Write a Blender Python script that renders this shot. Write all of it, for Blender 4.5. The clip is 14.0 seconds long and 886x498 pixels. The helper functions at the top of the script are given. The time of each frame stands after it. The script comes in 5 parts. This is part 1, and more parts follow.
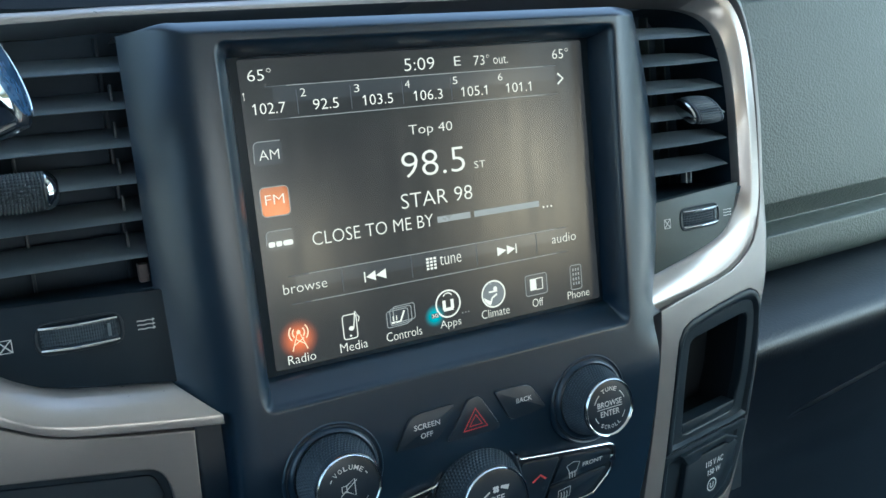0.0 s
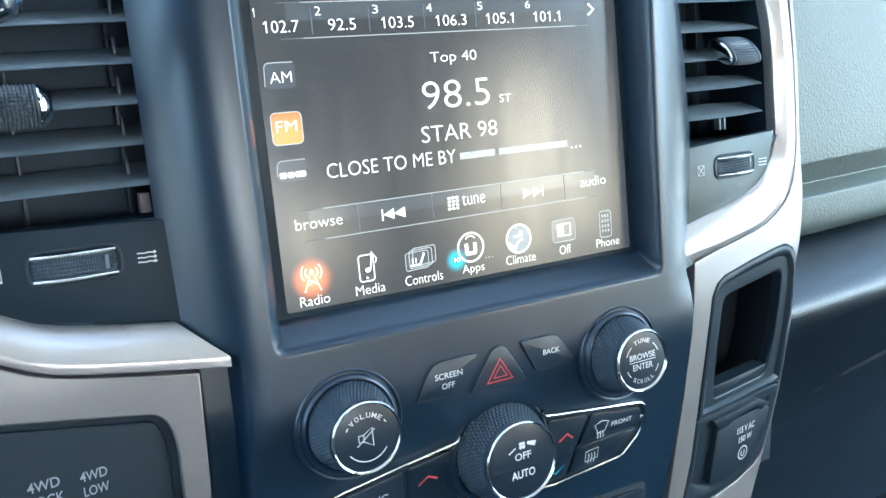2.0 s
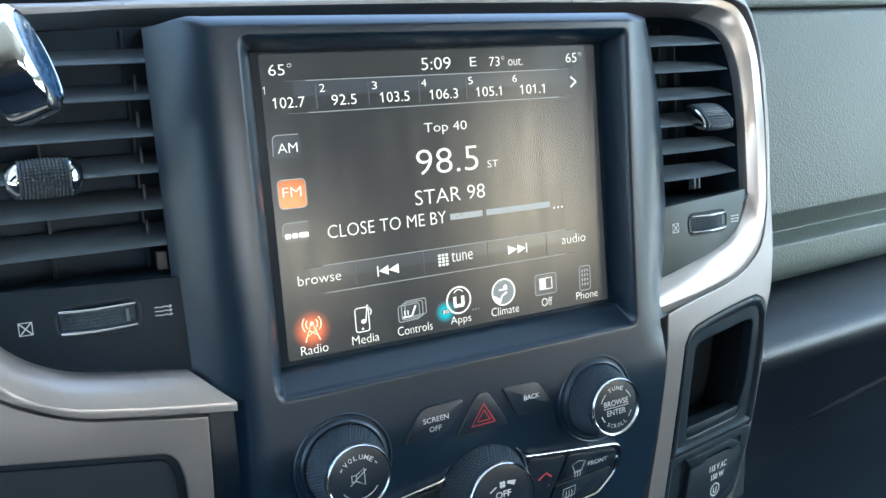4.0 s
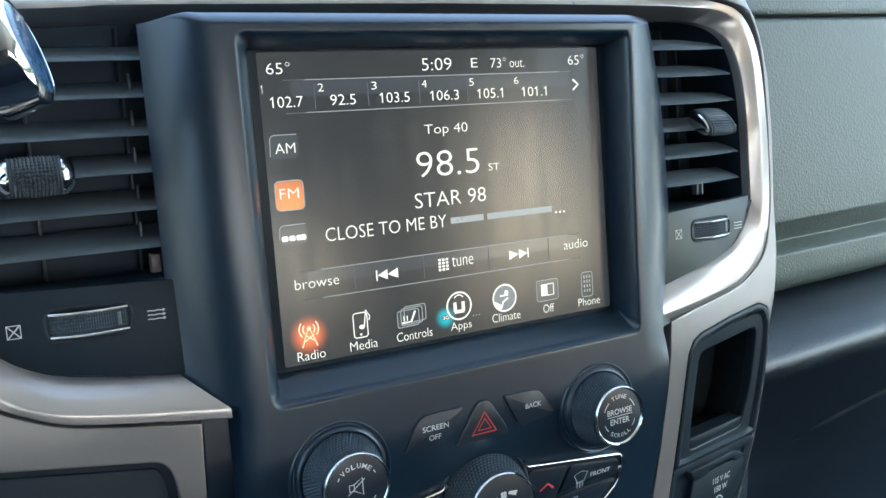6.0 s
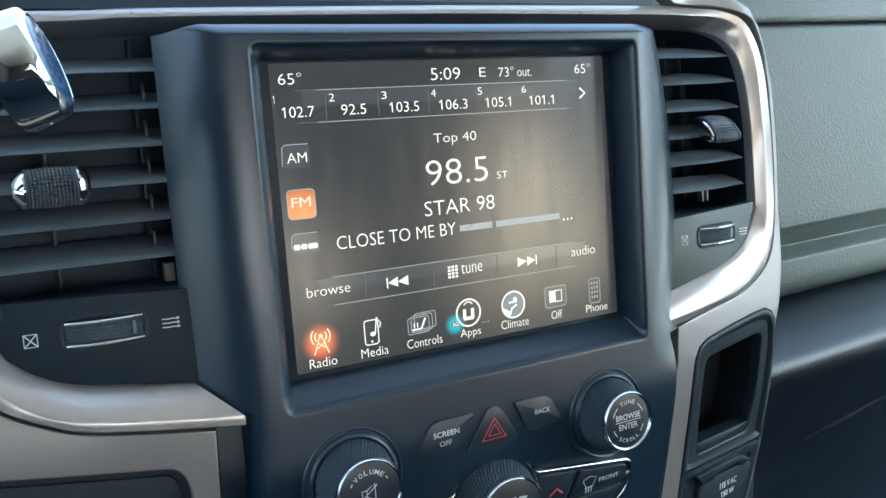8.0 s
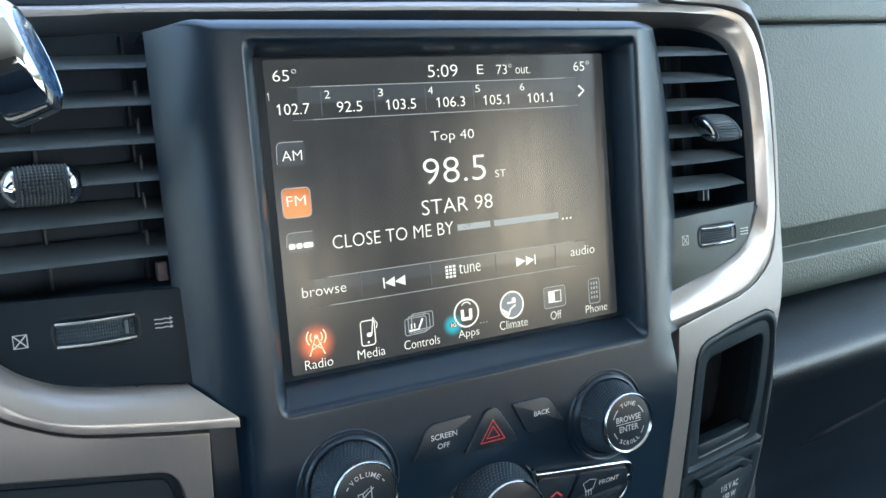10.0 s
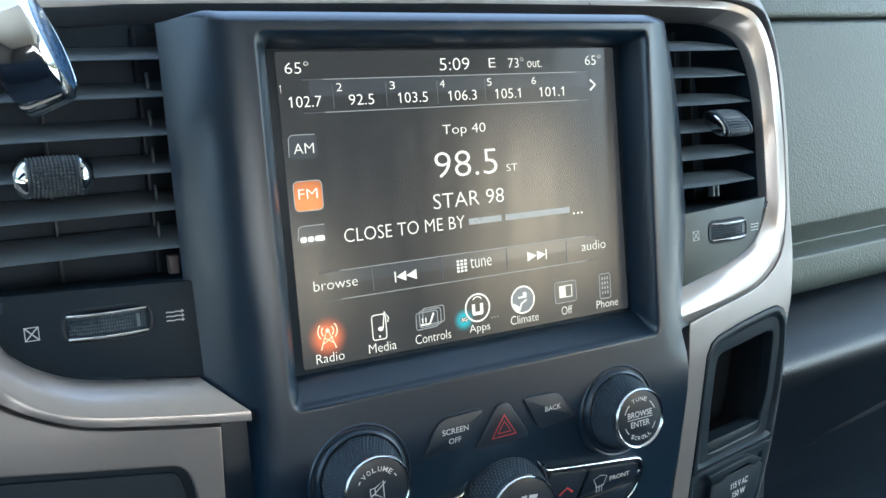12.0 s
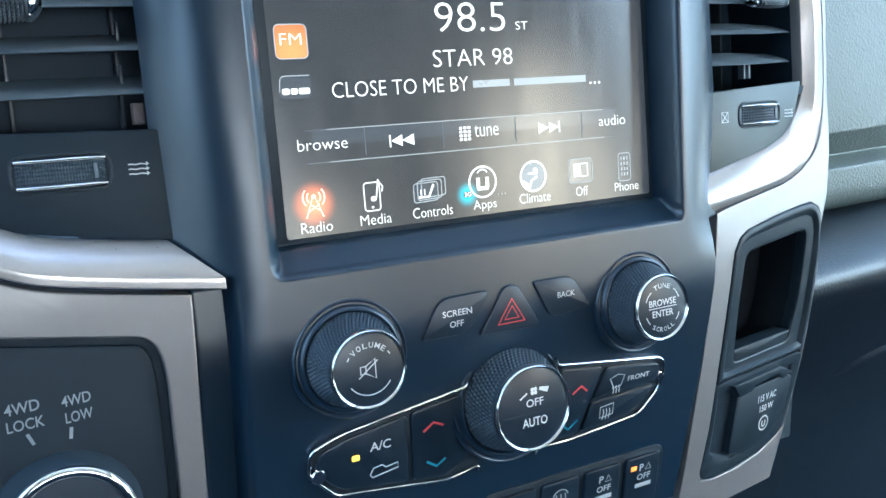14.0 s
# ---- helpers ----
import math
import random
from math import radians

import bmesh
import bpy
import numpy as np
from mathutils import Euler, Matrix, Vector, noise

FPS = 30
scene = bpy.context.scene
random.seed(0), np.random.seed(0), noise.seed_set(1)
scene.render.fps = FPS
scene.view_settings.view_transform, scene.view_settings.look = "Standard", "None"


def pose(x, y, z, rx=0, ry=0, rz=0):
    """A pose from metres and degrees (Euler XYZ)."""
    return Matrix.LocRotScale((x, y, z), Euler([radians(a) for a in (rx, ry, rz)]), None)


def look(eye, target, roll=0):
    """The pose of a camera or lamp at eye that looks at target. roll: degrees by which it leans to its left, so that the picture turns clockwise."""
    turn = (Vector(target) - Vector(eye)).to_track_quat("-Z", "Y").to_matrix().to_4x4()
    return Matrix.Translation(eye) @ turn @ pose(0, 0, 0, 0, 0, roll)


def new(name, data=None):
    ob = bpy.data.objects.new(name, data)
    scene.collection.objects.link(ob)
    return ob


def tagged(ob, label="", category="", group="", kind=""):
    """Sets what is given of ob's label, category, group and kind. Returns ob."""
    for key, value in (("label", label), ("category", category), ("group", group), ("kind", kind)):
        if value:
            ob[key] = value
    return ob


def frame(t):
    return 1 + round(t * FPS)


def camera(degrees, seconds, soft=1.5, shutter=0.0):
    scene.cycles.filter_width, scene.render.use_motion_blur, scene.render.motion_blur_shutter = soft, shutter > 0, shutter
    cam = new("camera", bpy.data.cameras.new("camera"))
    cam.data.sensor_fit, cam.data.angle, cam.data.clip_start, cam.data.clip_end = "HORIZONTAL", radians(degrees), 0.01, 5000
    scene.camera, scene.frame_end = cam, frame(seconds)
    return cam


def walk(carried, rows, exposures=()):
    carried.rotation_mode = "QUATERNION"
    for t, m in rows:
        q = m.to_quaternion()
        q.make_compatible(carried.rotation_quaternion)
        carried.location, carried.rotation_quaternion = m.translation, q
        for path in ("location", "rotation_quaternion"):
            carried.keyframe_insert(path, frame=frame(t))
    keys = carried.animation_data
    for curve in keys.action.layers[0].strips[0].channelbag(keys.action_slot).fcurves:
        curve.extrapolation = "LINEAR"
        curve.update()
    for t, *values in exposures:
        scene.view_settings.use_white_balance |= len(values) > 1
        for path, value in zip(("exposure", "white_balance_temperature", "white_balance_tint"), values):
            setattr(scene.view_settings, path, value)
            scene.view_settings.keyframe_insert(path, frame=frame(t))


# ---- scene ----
cam = camera(55.16, 14.0)
# The dash leans forward at its top; everything is laid out on its upright face first.
DASH = pose(0, 0, 0.95, -18, 0, 0)
PATH = [
    (0, (-0.1749, -0.3372, 0.0391), (-0.0398, -0.0739, -0.0106), -5.32),
    (0.5, (-0.1765, -0.3320, 0.0344), (-0.0414, -0.0689, -0.0162), -5.17),
    (1, (-0.1732, -0.3215, 0.0233), (-0.0387, -0.0583, -0.0278), -5.20),
    (1.5, (-0.1714, -0.3117, 0.0119), (-0.0370, -0.0483, -0.0387), -5.24),
    (2, (-0.1751, -0.3129, 0.0107), (-0.0405, -0.0495, -0.0393), -5.13),
    (2.5, (-0.1698, -0.3363, 0.0312), (-0.0344, -0.0730, -0.0170), -4.85),
    (3, (-0.1820, -0.3441, 0.0347), (-0.0474, -0.0801, -0.0123), -4.45),
    (5.5, (-0.1826, -0.3344, 0.0279), (-0.0455, -0.0707, -0.0129), -3.89),
    (6, (-0.1819, -0.3333, 0.0269), (-0.0444, -0.0696, -0.0127), -3.92),
    (6.5, (-0.1832, -0.3321, 0.0260), (-0.0455, -0.0684, -0.0127), -4.17),
    (7, (-0.1844, -0.3327, 0.0263), (-0.0464, -0.0689, -0.0113), -4.18),
    (7.5, (-0.1872, -0.3314, 0.0261), (-0.0494, -0.0676, -0.0114), -4.15),
    (8, (-0.1873, -0.3344, 0.0282), (-0.0495, -0.0706, -0.0092), -4.19),
    (10.5, (-0.1841, -0.3299, 0.0250), (-0.0459, -0.0661, -0.0107), -4.27),
    (11, (-0.1844, -0.3324, 0.0266), (-0.0465, -0.0684, -0.0091), -4.25),
    (11.5, (-0.1865, -0.3310, 0.0245), (-0.0486, -0.0669, -0.0108), -4.26),
    (12, (-0.1881, -0.3269, 0.0227), (-0.0501, -0.0629, -0.0130), -4.17),
    (12.5, (-0.1885, -0.3283, 0.0230), (-0.0500, -0.0645, -0.0123), -4.11),
    (13, (-0.1896, -0.3221, 0.0254), (-0.0513, -0.0582, -0.0097), -4.10),
    (13.5, (-0.1845, -0.3105, 0.0024), (-0.0470, -0.0464, -0.0341), -4.18),
    (14, (-0.1722, -0.2987, -0.0252), (-0.0389, -0.0336, -0.0693), -4.22),
]
walk(cam, [(t, DASH @ look(eye, target, roll)) for t, eye, target, roll in PATH],
     [(0, 2.25, 4680, -5), (0.5, 2.80, 4630, -4), (1.0, 3.24, 4630, -2), (1.5, 3.40, 4630, -2), (2.0, 3.50, 4630, -1), (2.5, 3.40, 4630, 0), (3.0, 2.90, 4680, 0), (3.5, 2.80, 4730, 0), (5.5, 2.60, 4880, 0), (7.5, 2.60, 4880, 0), (12.5, 2.60, 4880, 0), (13.2, 2.61, 4830, 0), (13.6, 2.67, 4630, -1), (14.0, 3.20, 4530, 0)])

# ---- light and exposure ----
world = bpy.data.worlds.new("world")
scene.world = world
world.use_nodes = True
wn = world.node_tree.nodes
sky = wn.new("ShaderNodeTexSky")
sky.sky_type, sky.sun_disc = "NISHITA", False
sky.sun_elevation, sky.sun_rotation = radians(40), radians(160)
sky.dust_density, sky.air_density, sky.ozone_density = 8.0, 1.0, 0.6
haze = wn.new("ShaderNodeHueSaturation")
haze.inputs["Saturation"].default_value, haze.inputs["Value"].default_value = 0.55, 1.15
world.node_tree.links.new(sky.outputs[0], haze.inputs["Color"])
world.node_tree.links.new(haze.outputs[0], wn["Background"].inputs[0])
wn["Background"].inputs[1].default_value = 0.15
sun_data = bpy.data.lights.new("sun", "SUN")
sun_data.energy, sun_data.angle, sun_data.color = 3.0, radians(0.5), (1.0, 0.93, 0.84)
sun = new("sun", sun_data)
sun.matrix_world = look((1.4, -3.9, 3.5), (0, 0, 0.0))


# ---- materials ----
def material(name, color, rough=0.5, metal=0.0, spec=0.5, grain=0.0, grain_scale=900.0, vary=0.08, wear=0.06, emit=None, power=0.0, coat=0.0, cells=False):
    """A surface with colour and gloss that vary at two scales, and a fine relief."""
    m = bpy.data.materials.new(name)
    m.use_nodes = True
    n, l = m.node_tree.nodes, m.node_tree.links
    b = n["Principled BSDF"]
    b.inputs["Metallic"].default_value = metal
    b.inputs["Specular IOR Level"].default_value = spec
    b.inputs["Coat Weight"].default_value = coat
    b.inputs["Coat Roughness"].default_value = 0.08
    co = n.new("ShaderNodeTexCoord")
    big, small = n.new("ShaderNodeTexNoise"), n.new("ShaderNodeTexNoise")
    big.inputs["Scale"].default_value, small.inputs["Scale"].default_value = 23.0, 260.0
    big.inputs["Detail"].default_value, small.inputs["Detail"].default_value = 4.0, 5.0
    for t in (big, small):
        l.new(co.outputs["Object"], t.inputs["Vector"])
    both = n.new("ShaderNodeMath")
    both.operation = "ADD"
    l.new(big.outputs["Fac"], both.inputs[0])
    l.new(small.outputs["Fac"], both.inputs[1])
    tint = n.new("ShaderNodeMapRange")
    tint.inputs["From Min"].default_value, tint.inputs["From Max"].default_value = 0.6, 1.4
    tint.inputs["To Min"].default_value, tint.inputs["To Max"].default_value = 1 - vary, 1 + vary
    l.new(both.outputs[0], tint.inputs["Value"])
    mix = n.new("ShaderNodeMix")
    mix.data_type, mix.blend_type = "RGBA", "MULTIPLY"
    mix.inputs["Factor"].default_value = 1.0
    mix.inputs["A"].default_value = (*color, 1)
    l.new(tint.outputs["Result"], mix.inputs["B"])
    l.new(mix.outputs["Result"], b.inputs["Base Color"])
    gloss = n.new("ShaderNodeMapRange")
    gloss.inputs["From Min"].default_value, gloss.inputs["From Max"].default_value = 0.6, 1.4
    gloss.inputs["To Min"].default_value, gloss.inputs["To Max"].default_value = max(rough - wear, 0.02), rough + wear
    l.new(both.outputs[0], gloss.inputs["Value"])
    l.new(gloss.outputs["Result"], b.inputs["Roughness"])
    if grain:
        g = n.new("ShaderNodeTexVoronoi" if cells else "ShaderNodeTexNoise")
        g.inputs["Scale"].default_value = grain_scale
        l.new(co.outputs["Object"], g.inputs["Vector"])
        bump = n.new("ShaderNodeBump")
        bump.inputs["Strength"].default_value, bump.inputs["Distance"].default_value = grain, 0.0004
        l.new(g.outputs["Distance" if cells else "Fac"], bump.inputs["Height"])
        l.new(bump.outputs["Normal"], b.inputs["Normal"])
    if emit:
        b.inputs["Emission Color"].default_value, b.inputs["Emission Strength"].default_value = (*emit, 1), power
    return m


CHARCOAL = material("charcoal_plastic", (0.008, 0.020, 0.039), 0.30, spec=0.78, vary=0.03, wear=0.012, grain=0.06, grain_scale=2600)
BLACK = material("black_plastic", (0.014, 0.022, 0.031), 0.42, spec=0.35, vary=0.04, wear=0.02, grain=0.08, grain_scale=2200)
SLAT = material("slat_plastic", (0.140, 0.165, 0.190), 0.40, vary=0.03, wear=0.02, grain=0.10, grain_scale=2200)
GLOSS = material("button_plastic", (0.011, 0.020, 0.033), 0.30, vary=0.03, wear=0.02, grain=0.05, grain_scale=2600)
BUTTON = material("soft_button_plastic", (0.013, 0.022, 0.036), 0.40, spec=0.6, vary=0.03, wear=0.02, grain=0.05, grain_scale=2600)
RUBBER = material("knob_rubber", (0.034, 0.048, 0.066), 0.42, vary=0.04, wear=0.02, grain=0.1, grain_scale=3000)
SILVER = material("satin_silver", (0.45, 0.418, 0.40), 0.28, metal=0.6, vary=0.015, wear=0.008, grain=0.0, grain_scale=4000)
SILVER_FLAT = material("silver_panel_paint", (0.32, 0.303, 0.300), 0.38, metal=0.65, vary=0.02, wear=0.012, grain=0.04, grain_scale=4000)
CHROME = material("chrome", (0.80, 0.81, 0.82), 0.06, metal=1.0, vary=0.02, wear=0.01)
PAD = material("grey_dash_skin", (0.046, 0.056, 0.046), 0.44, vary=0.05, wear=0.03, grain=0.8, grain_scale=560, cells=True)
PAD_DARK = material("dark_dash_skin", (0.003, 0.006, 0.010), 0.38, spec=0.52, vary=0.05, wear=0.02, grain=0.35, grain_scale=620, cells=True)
TRAY = material("tray_plastic", (0.10, 0.11, 0.125), 0.5, grain=0.2, grain_scale=900)
# Faint warm emission: the panel's backlight, and a lift for its hazy glare.
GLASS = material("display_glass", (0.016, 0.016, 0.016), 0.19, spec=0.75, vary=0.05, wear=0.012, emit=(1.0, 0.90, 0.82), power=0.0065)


def add_smudges(m, amount):
    """Wiped streaks that dull the gloss of a glass a little."""
    n, l = m.node_tree.nodes, m.node_tree.links
    gloss = n["Principled BSDF"].inputs["Roughness"]
    before = gloss.links[0].from_socket
    co, turn, streak, level, total = n.new("ShaderNodeTexCoord"), n.new("ShaderNodeMapping"), n.new("ShaderNodeTexNoise"), n.new("ShaderNodeMapRange"), n.new("ShaderNodeMath")
    turn.inputs["Rotation"].default_value = (0, radians(28), 0)
    turn.inputs["Scale"].default_value = (90, 1, 16)
    streak.inputs["Scale"].default_value, streak.inputs["Detail"].default_value = 1.0, 3.0
    level.inputs["From Min"].default_value, level.inputs["From Max"].default_value = 0.42, 0.75
    level.inputs["To Max"].default_value = amount
    l.new(co.outputs["Object"], turn.inputs["Vector"])
    l.new(turn.outputs[0], streak.inputs["Vector"])
    l.new(streak.outputs["Fac"], level.inputs["Value"])
    l.new(level.outputs["Result"], total.inputs[0])
    l.new(before, total.inputs[1])
    l.new(total.outputs[0], gloss)


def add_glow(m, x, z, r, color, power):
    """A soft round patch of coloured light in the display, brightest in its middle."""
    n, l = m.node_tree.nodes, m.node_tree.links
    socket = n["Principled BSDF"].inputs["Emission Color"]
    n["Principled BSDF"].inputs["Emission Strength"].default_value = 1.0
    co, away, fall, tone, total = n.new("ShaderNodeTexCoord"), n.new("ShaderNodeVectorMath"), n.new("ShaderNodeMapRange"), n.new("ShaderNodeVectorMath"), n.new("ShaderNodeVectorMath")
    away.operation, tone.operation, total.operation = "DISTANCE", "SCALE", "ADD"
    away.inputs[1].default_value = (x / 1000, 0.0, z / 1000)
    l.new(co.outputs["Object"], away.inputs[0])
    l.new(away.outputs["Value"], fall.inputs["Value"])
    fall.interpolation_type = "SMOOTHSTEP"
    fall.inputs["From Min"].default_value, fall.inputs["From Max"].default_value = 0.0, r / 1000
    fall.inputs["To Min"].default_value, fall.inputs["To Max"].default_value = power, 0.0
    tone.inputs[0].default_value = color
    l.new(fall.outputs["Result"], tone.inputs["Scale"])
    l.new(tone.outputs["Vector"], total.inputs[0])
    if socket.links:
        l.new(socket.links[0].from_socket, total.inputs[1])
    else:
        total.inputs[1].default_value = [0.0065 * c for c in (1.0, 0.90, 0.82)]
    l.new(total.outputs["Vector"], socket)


add_smudges(GLASS, 0.06)
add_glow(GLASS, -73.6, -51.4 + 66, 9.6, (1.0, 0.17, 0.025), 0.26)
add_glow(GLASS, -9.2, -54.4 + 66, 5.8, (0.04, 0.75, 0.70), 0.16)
PRINT = material("white_print", (0.62, 0.63, 0.64), 0.5, vary=0.05)
PRINT_RED = material("red_print", (0.62, 0.07, 0.08), 0.45)
PRINT_BLUE = material("blue_print", (0.05, 0.22, 0.32), 0.45)
LIT = material("lit_warm_white", (0.10, 0.09, 0.08), 0.3, emit=(1.0, 0.82, 0.58), power=0.24)
LIT_DIM = material("lit_dim_white", (0.03, 0.03, 0.03), 0.3, emit=(1.0, 0.88, 0.70), power=0.08)
LIT_FAINT = material("lit_faint_grey", (0.02, 0.02, 0.02), 0.4, emit=(1.0, 0.97, 0.93), power=0.018)
LIT_BAND = material("lit_bar_grey", (0.018, 0.018, 0.017), 0.19, spec=0.82, wear=0.012, emit=(1.0, 0.95, 0.90), power=0.012)
AMBER = material("amber_lamp", (0.4, 0.2, 0.02), 0.4, emit=(1.0, 0.48, 0.03), power=0.35)
TAN = material("dark_door_lining", (0.05, 0.05, 0.048), 0.7, grain=0.3, grain_scale=300)
AMBER_DEEP = material("orange_lamp", (0.4, 0.12, 0.02), 0.4, emit=(1.0, 0.22, 0.02), power=0.30)
# Dark bluish cover of the added light-blocking wall.
BLOCKER = material("light_blocker_dark", (0.014, 0.018, 0.028), 0.9, grain=0.4, grain_scale=300)
DOOR = material("door_lining", (0.07, 0.07, 0.072), 0.7, grain=0.3, grain_scale=300)
VANE = material("vane_plastic", (0.022, 0.037, 0.056), 0.6, spec=0.3)
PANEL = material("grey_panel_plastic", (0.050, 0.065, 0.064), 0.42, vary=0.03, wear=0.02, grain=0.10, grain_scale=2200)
LINER = material("ribbed_dark_liner", (0.030, 0.042, 0.057), 0.7)
PRINT_DIM = material("dim_print", (0.27, 0.30, 0.33), 0.5)
# Duller, slightly darker than the surround: the cubby's shade is put into it.
CUBBY = material("shaded_cubby", (0.016, 0.020, 0.025), 0.8, spec=0.2)
# Dark tone for the trim's downward side, with its shade painted in.
TRIM_SHADE = material("trim_shade_tone", (0.150, 0.172, 0.195), 0.42, vary=0.03, wear=0.02, grain=0.10, grain_scale=2200)
# Darker copy of the panel plastic for the shaded driver's vent; also the inset.
SHADE = material("dark_panel_plastic", (0.010, 0.018, 0.028), 0.52, spec=0.24, vary=0.03, wear=0.02, grain=0.12, grain_scale=2200)
KNURL = material("knurled_rubber", (0.062, 0.074, 0.088), 0.40, vary=0.04, wear=0.02)
CLIP = material("brown_clip_plastic", (0.10, 0.078, 0.075), 0.5)
LINING = material("cabin_lining", (0.48, 0.46, 0.43), 0.85, grain=0.3, grain_scale=300)
CARPET = material("cabin_carpet", (0.022, 0.028, 0.040), 0.95, grain=0.5, grain_scale=400)


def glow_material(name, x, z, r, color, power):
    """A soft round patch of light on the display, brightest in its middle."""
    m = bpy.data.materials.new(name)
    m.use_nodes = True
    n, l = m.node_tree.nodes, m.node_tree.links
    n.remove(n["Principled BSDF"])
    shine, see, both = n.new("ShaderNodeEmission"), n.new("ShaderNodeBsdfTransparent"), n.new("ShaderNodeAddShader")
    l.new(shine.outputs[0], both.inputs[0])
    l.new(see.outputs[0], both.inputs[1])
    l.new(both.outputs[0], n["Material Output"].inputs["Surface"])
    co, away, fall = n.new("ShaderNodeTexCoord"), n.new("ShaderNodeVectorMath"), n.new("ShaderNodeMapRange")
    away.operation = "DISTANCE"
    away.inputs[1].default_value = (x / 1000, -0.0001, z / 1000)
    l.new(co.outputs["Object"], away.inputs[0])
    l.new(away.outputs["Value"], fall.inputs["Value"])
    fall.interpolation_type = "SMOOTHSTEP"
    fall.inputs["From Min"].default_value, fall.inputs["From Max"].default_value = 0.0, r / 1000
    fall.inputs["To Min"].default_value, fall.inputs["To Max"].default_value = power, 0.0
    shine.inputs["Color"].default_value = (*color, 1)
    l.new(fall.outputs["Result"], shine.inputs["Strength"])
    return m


# ---- building helpers: millimetres on the dash face, x across, d into the dash, z up the face ----
ORIGIN = {}


def thing(name, label, category, at=(0, 0, 0), group="", kind=""):
    ob = new(name)
    ob.empty_display_size = 0.02
    ob.matrix_world = DASH @ Matrix.Translation(Vector(at) / 1000)
    ORIGIN[ob.name] = Vector(at) / 1000
    return tagged(ob, label, category, group, kind)


def finish(name, bm, mat, shift=None, sharp=32):
    if shift is not None:
        bmesh.ops.translate(bm, vec=-shift, verts=bm.verts)
    bmesh.ops.recalc_face_normals(bm, faces=bm.faces)
    me = bpy.data.meshes.new(name)
    bm.to_mesh(me)
    bm.free()
    me.materials.append(mat)
    me.shade_smooth()
    me.set_sharp_from_angle(angle=radians(sharp))
    return me


def part(name, bm, mat, parent, label="", sharp=32):
    """Links a bmesh as one mesh object under a thing or under a part."""
    shift = ORIGIN[parent.name]
    ob = new(name, finish(name, bm, mat, shift, sharp))
    ob.parent = parent
    ORIGIN[ob.name] = shift
    return tagged(ob, label)


def flat(x, z):
    return 0.0


def add_grid(bm, nu, nv, point, closed_u=False):
    """A sheet of (nu + 1) x (nv + 1) points; point(i, j) gives x, d, z in millimetres."""
    cols = nu if closed_u else nu + 1
    vs = [[bm.verts.new(Vector(point(i, j)) / 1000) for j in range(nv + 1)] for i in range(cols)]
    for i in range(nu):
        a, b = vs[i], vs[(i + 1) % cols]
        for j in range(nv):
            bm.faces.new((a[j], b[j], b[j + 1], a[j + 1]))
    return vs


def rounded(pts, r, n=5):
    """A polygon with its corners rounded; r is one radius, or one for each corner."""
    out = []
    for k, p in enumerate(pts):
        rad = r[k] if isinstance(r, (list, tuple)) else r
        p, a, b = Vector(p), Vector(pts[k - 1]), Vector(pts[(k + 1) % len(pts)])
        ra, rb = min(rad, (a - p).length * 0.48), min(rad, (b - p).length * 0.48)
        if rad <= 0:
            out.append(tuple(p))
            continue
        s, e = p + (a - p).normalized() * ra, p + (b - p).normalized() * rb
        for i in range(n + 1):
            t = i / n
            out.append(tuple(s * (1 - t) ** 2 + p * 2 * t * (1 - t) + e * t * t))
    return out


def box_pts(x0, z0, x1, z1):
    return [(x0, z0), (x1, z0), (x1, z1), (x0, z1)]


def circle_pts(x, z, r, n=32, rz=None):
    return [(x + r * math.cos(2 * math.pi * i / n), z + (rz or r) * math.sin(2 * math.pi * i / n)) for i in range(n)]


def inset(pts, by):
    """The polygon drawn in by a distance; it runs anticlockwise."""
    area = sum(p[0] * q[1] - q[0] * p[1] for p, q in zip(pts, pts[1:] + pts[:1]))
    side = 1 if area > 0 else -1
    out = []
    for k, p in enumerate(pts):
        a, b = Vector(pts[k - 1]), Vector(pts[(k + 1) % len(pts)])
        u, v = (Vector(p) - a), (b - Vector(p))
        u, v = (u.normalized() if u.length > 1e-9 else v.normalized()), (v.normalized() if v.length > 1e-9 else u.normalized())
        m = Vector((-(u.y + v.y), u.x + v.x))
        m = m.normalized() if m.length > 1e-6 else Vector((-u.y, u.x))
        k2 = max(0.5, m.dot(Vector((-u.y, u.x))))
        out.append(tuple(Vector(p) + m * side * by / k2))
    return out


def fill(bm, vs):
    """A flat lid, cut into triangles."""
    f = bm.faces.new(vs)
    f.normal_update()
    bmesh.ops.triangulate(bm, faces=[f], ngon_method="EAR_CLIP")


def add_lid(bm, pts, front, surf, cell):
    """A face with the outline pts, cut into cells so that it follows a curved surface."""
    lid = bmesh.new()
    fill(lid, [lid.verts.new((x, 0, z)) for x, z in pts])
    for axis in (0, 2):
        lo, hi = min(v.co[axis] for v in lid.verts), max(v.co[axis] for v in lid.verts)
        for k in range(1, int((hi - lo) / cell) + 1):
            at, way = Vector((0, 0, 0)), Vector((0, 0, 0))
            at[axis], way[axis] = lo + k * (hi - lo) / (int((hi - lo) / cell) + 1), 1.0
            bmesh.ops.bisect_plane(lid, geom=list(lid.verts) + list(lid.edges) + list(lid.faces), plane_co=at, plane_no=way)
    twin = {v: bm.verts.new(Vector((v.co.x, surf(v.co.x, v.co.z) + front, v.co.z)) / 1000) for v in lid.verts}
    for f in lid.faces:
        bm.faces.new([twin[v] for v in f.verts])
    lid.free()


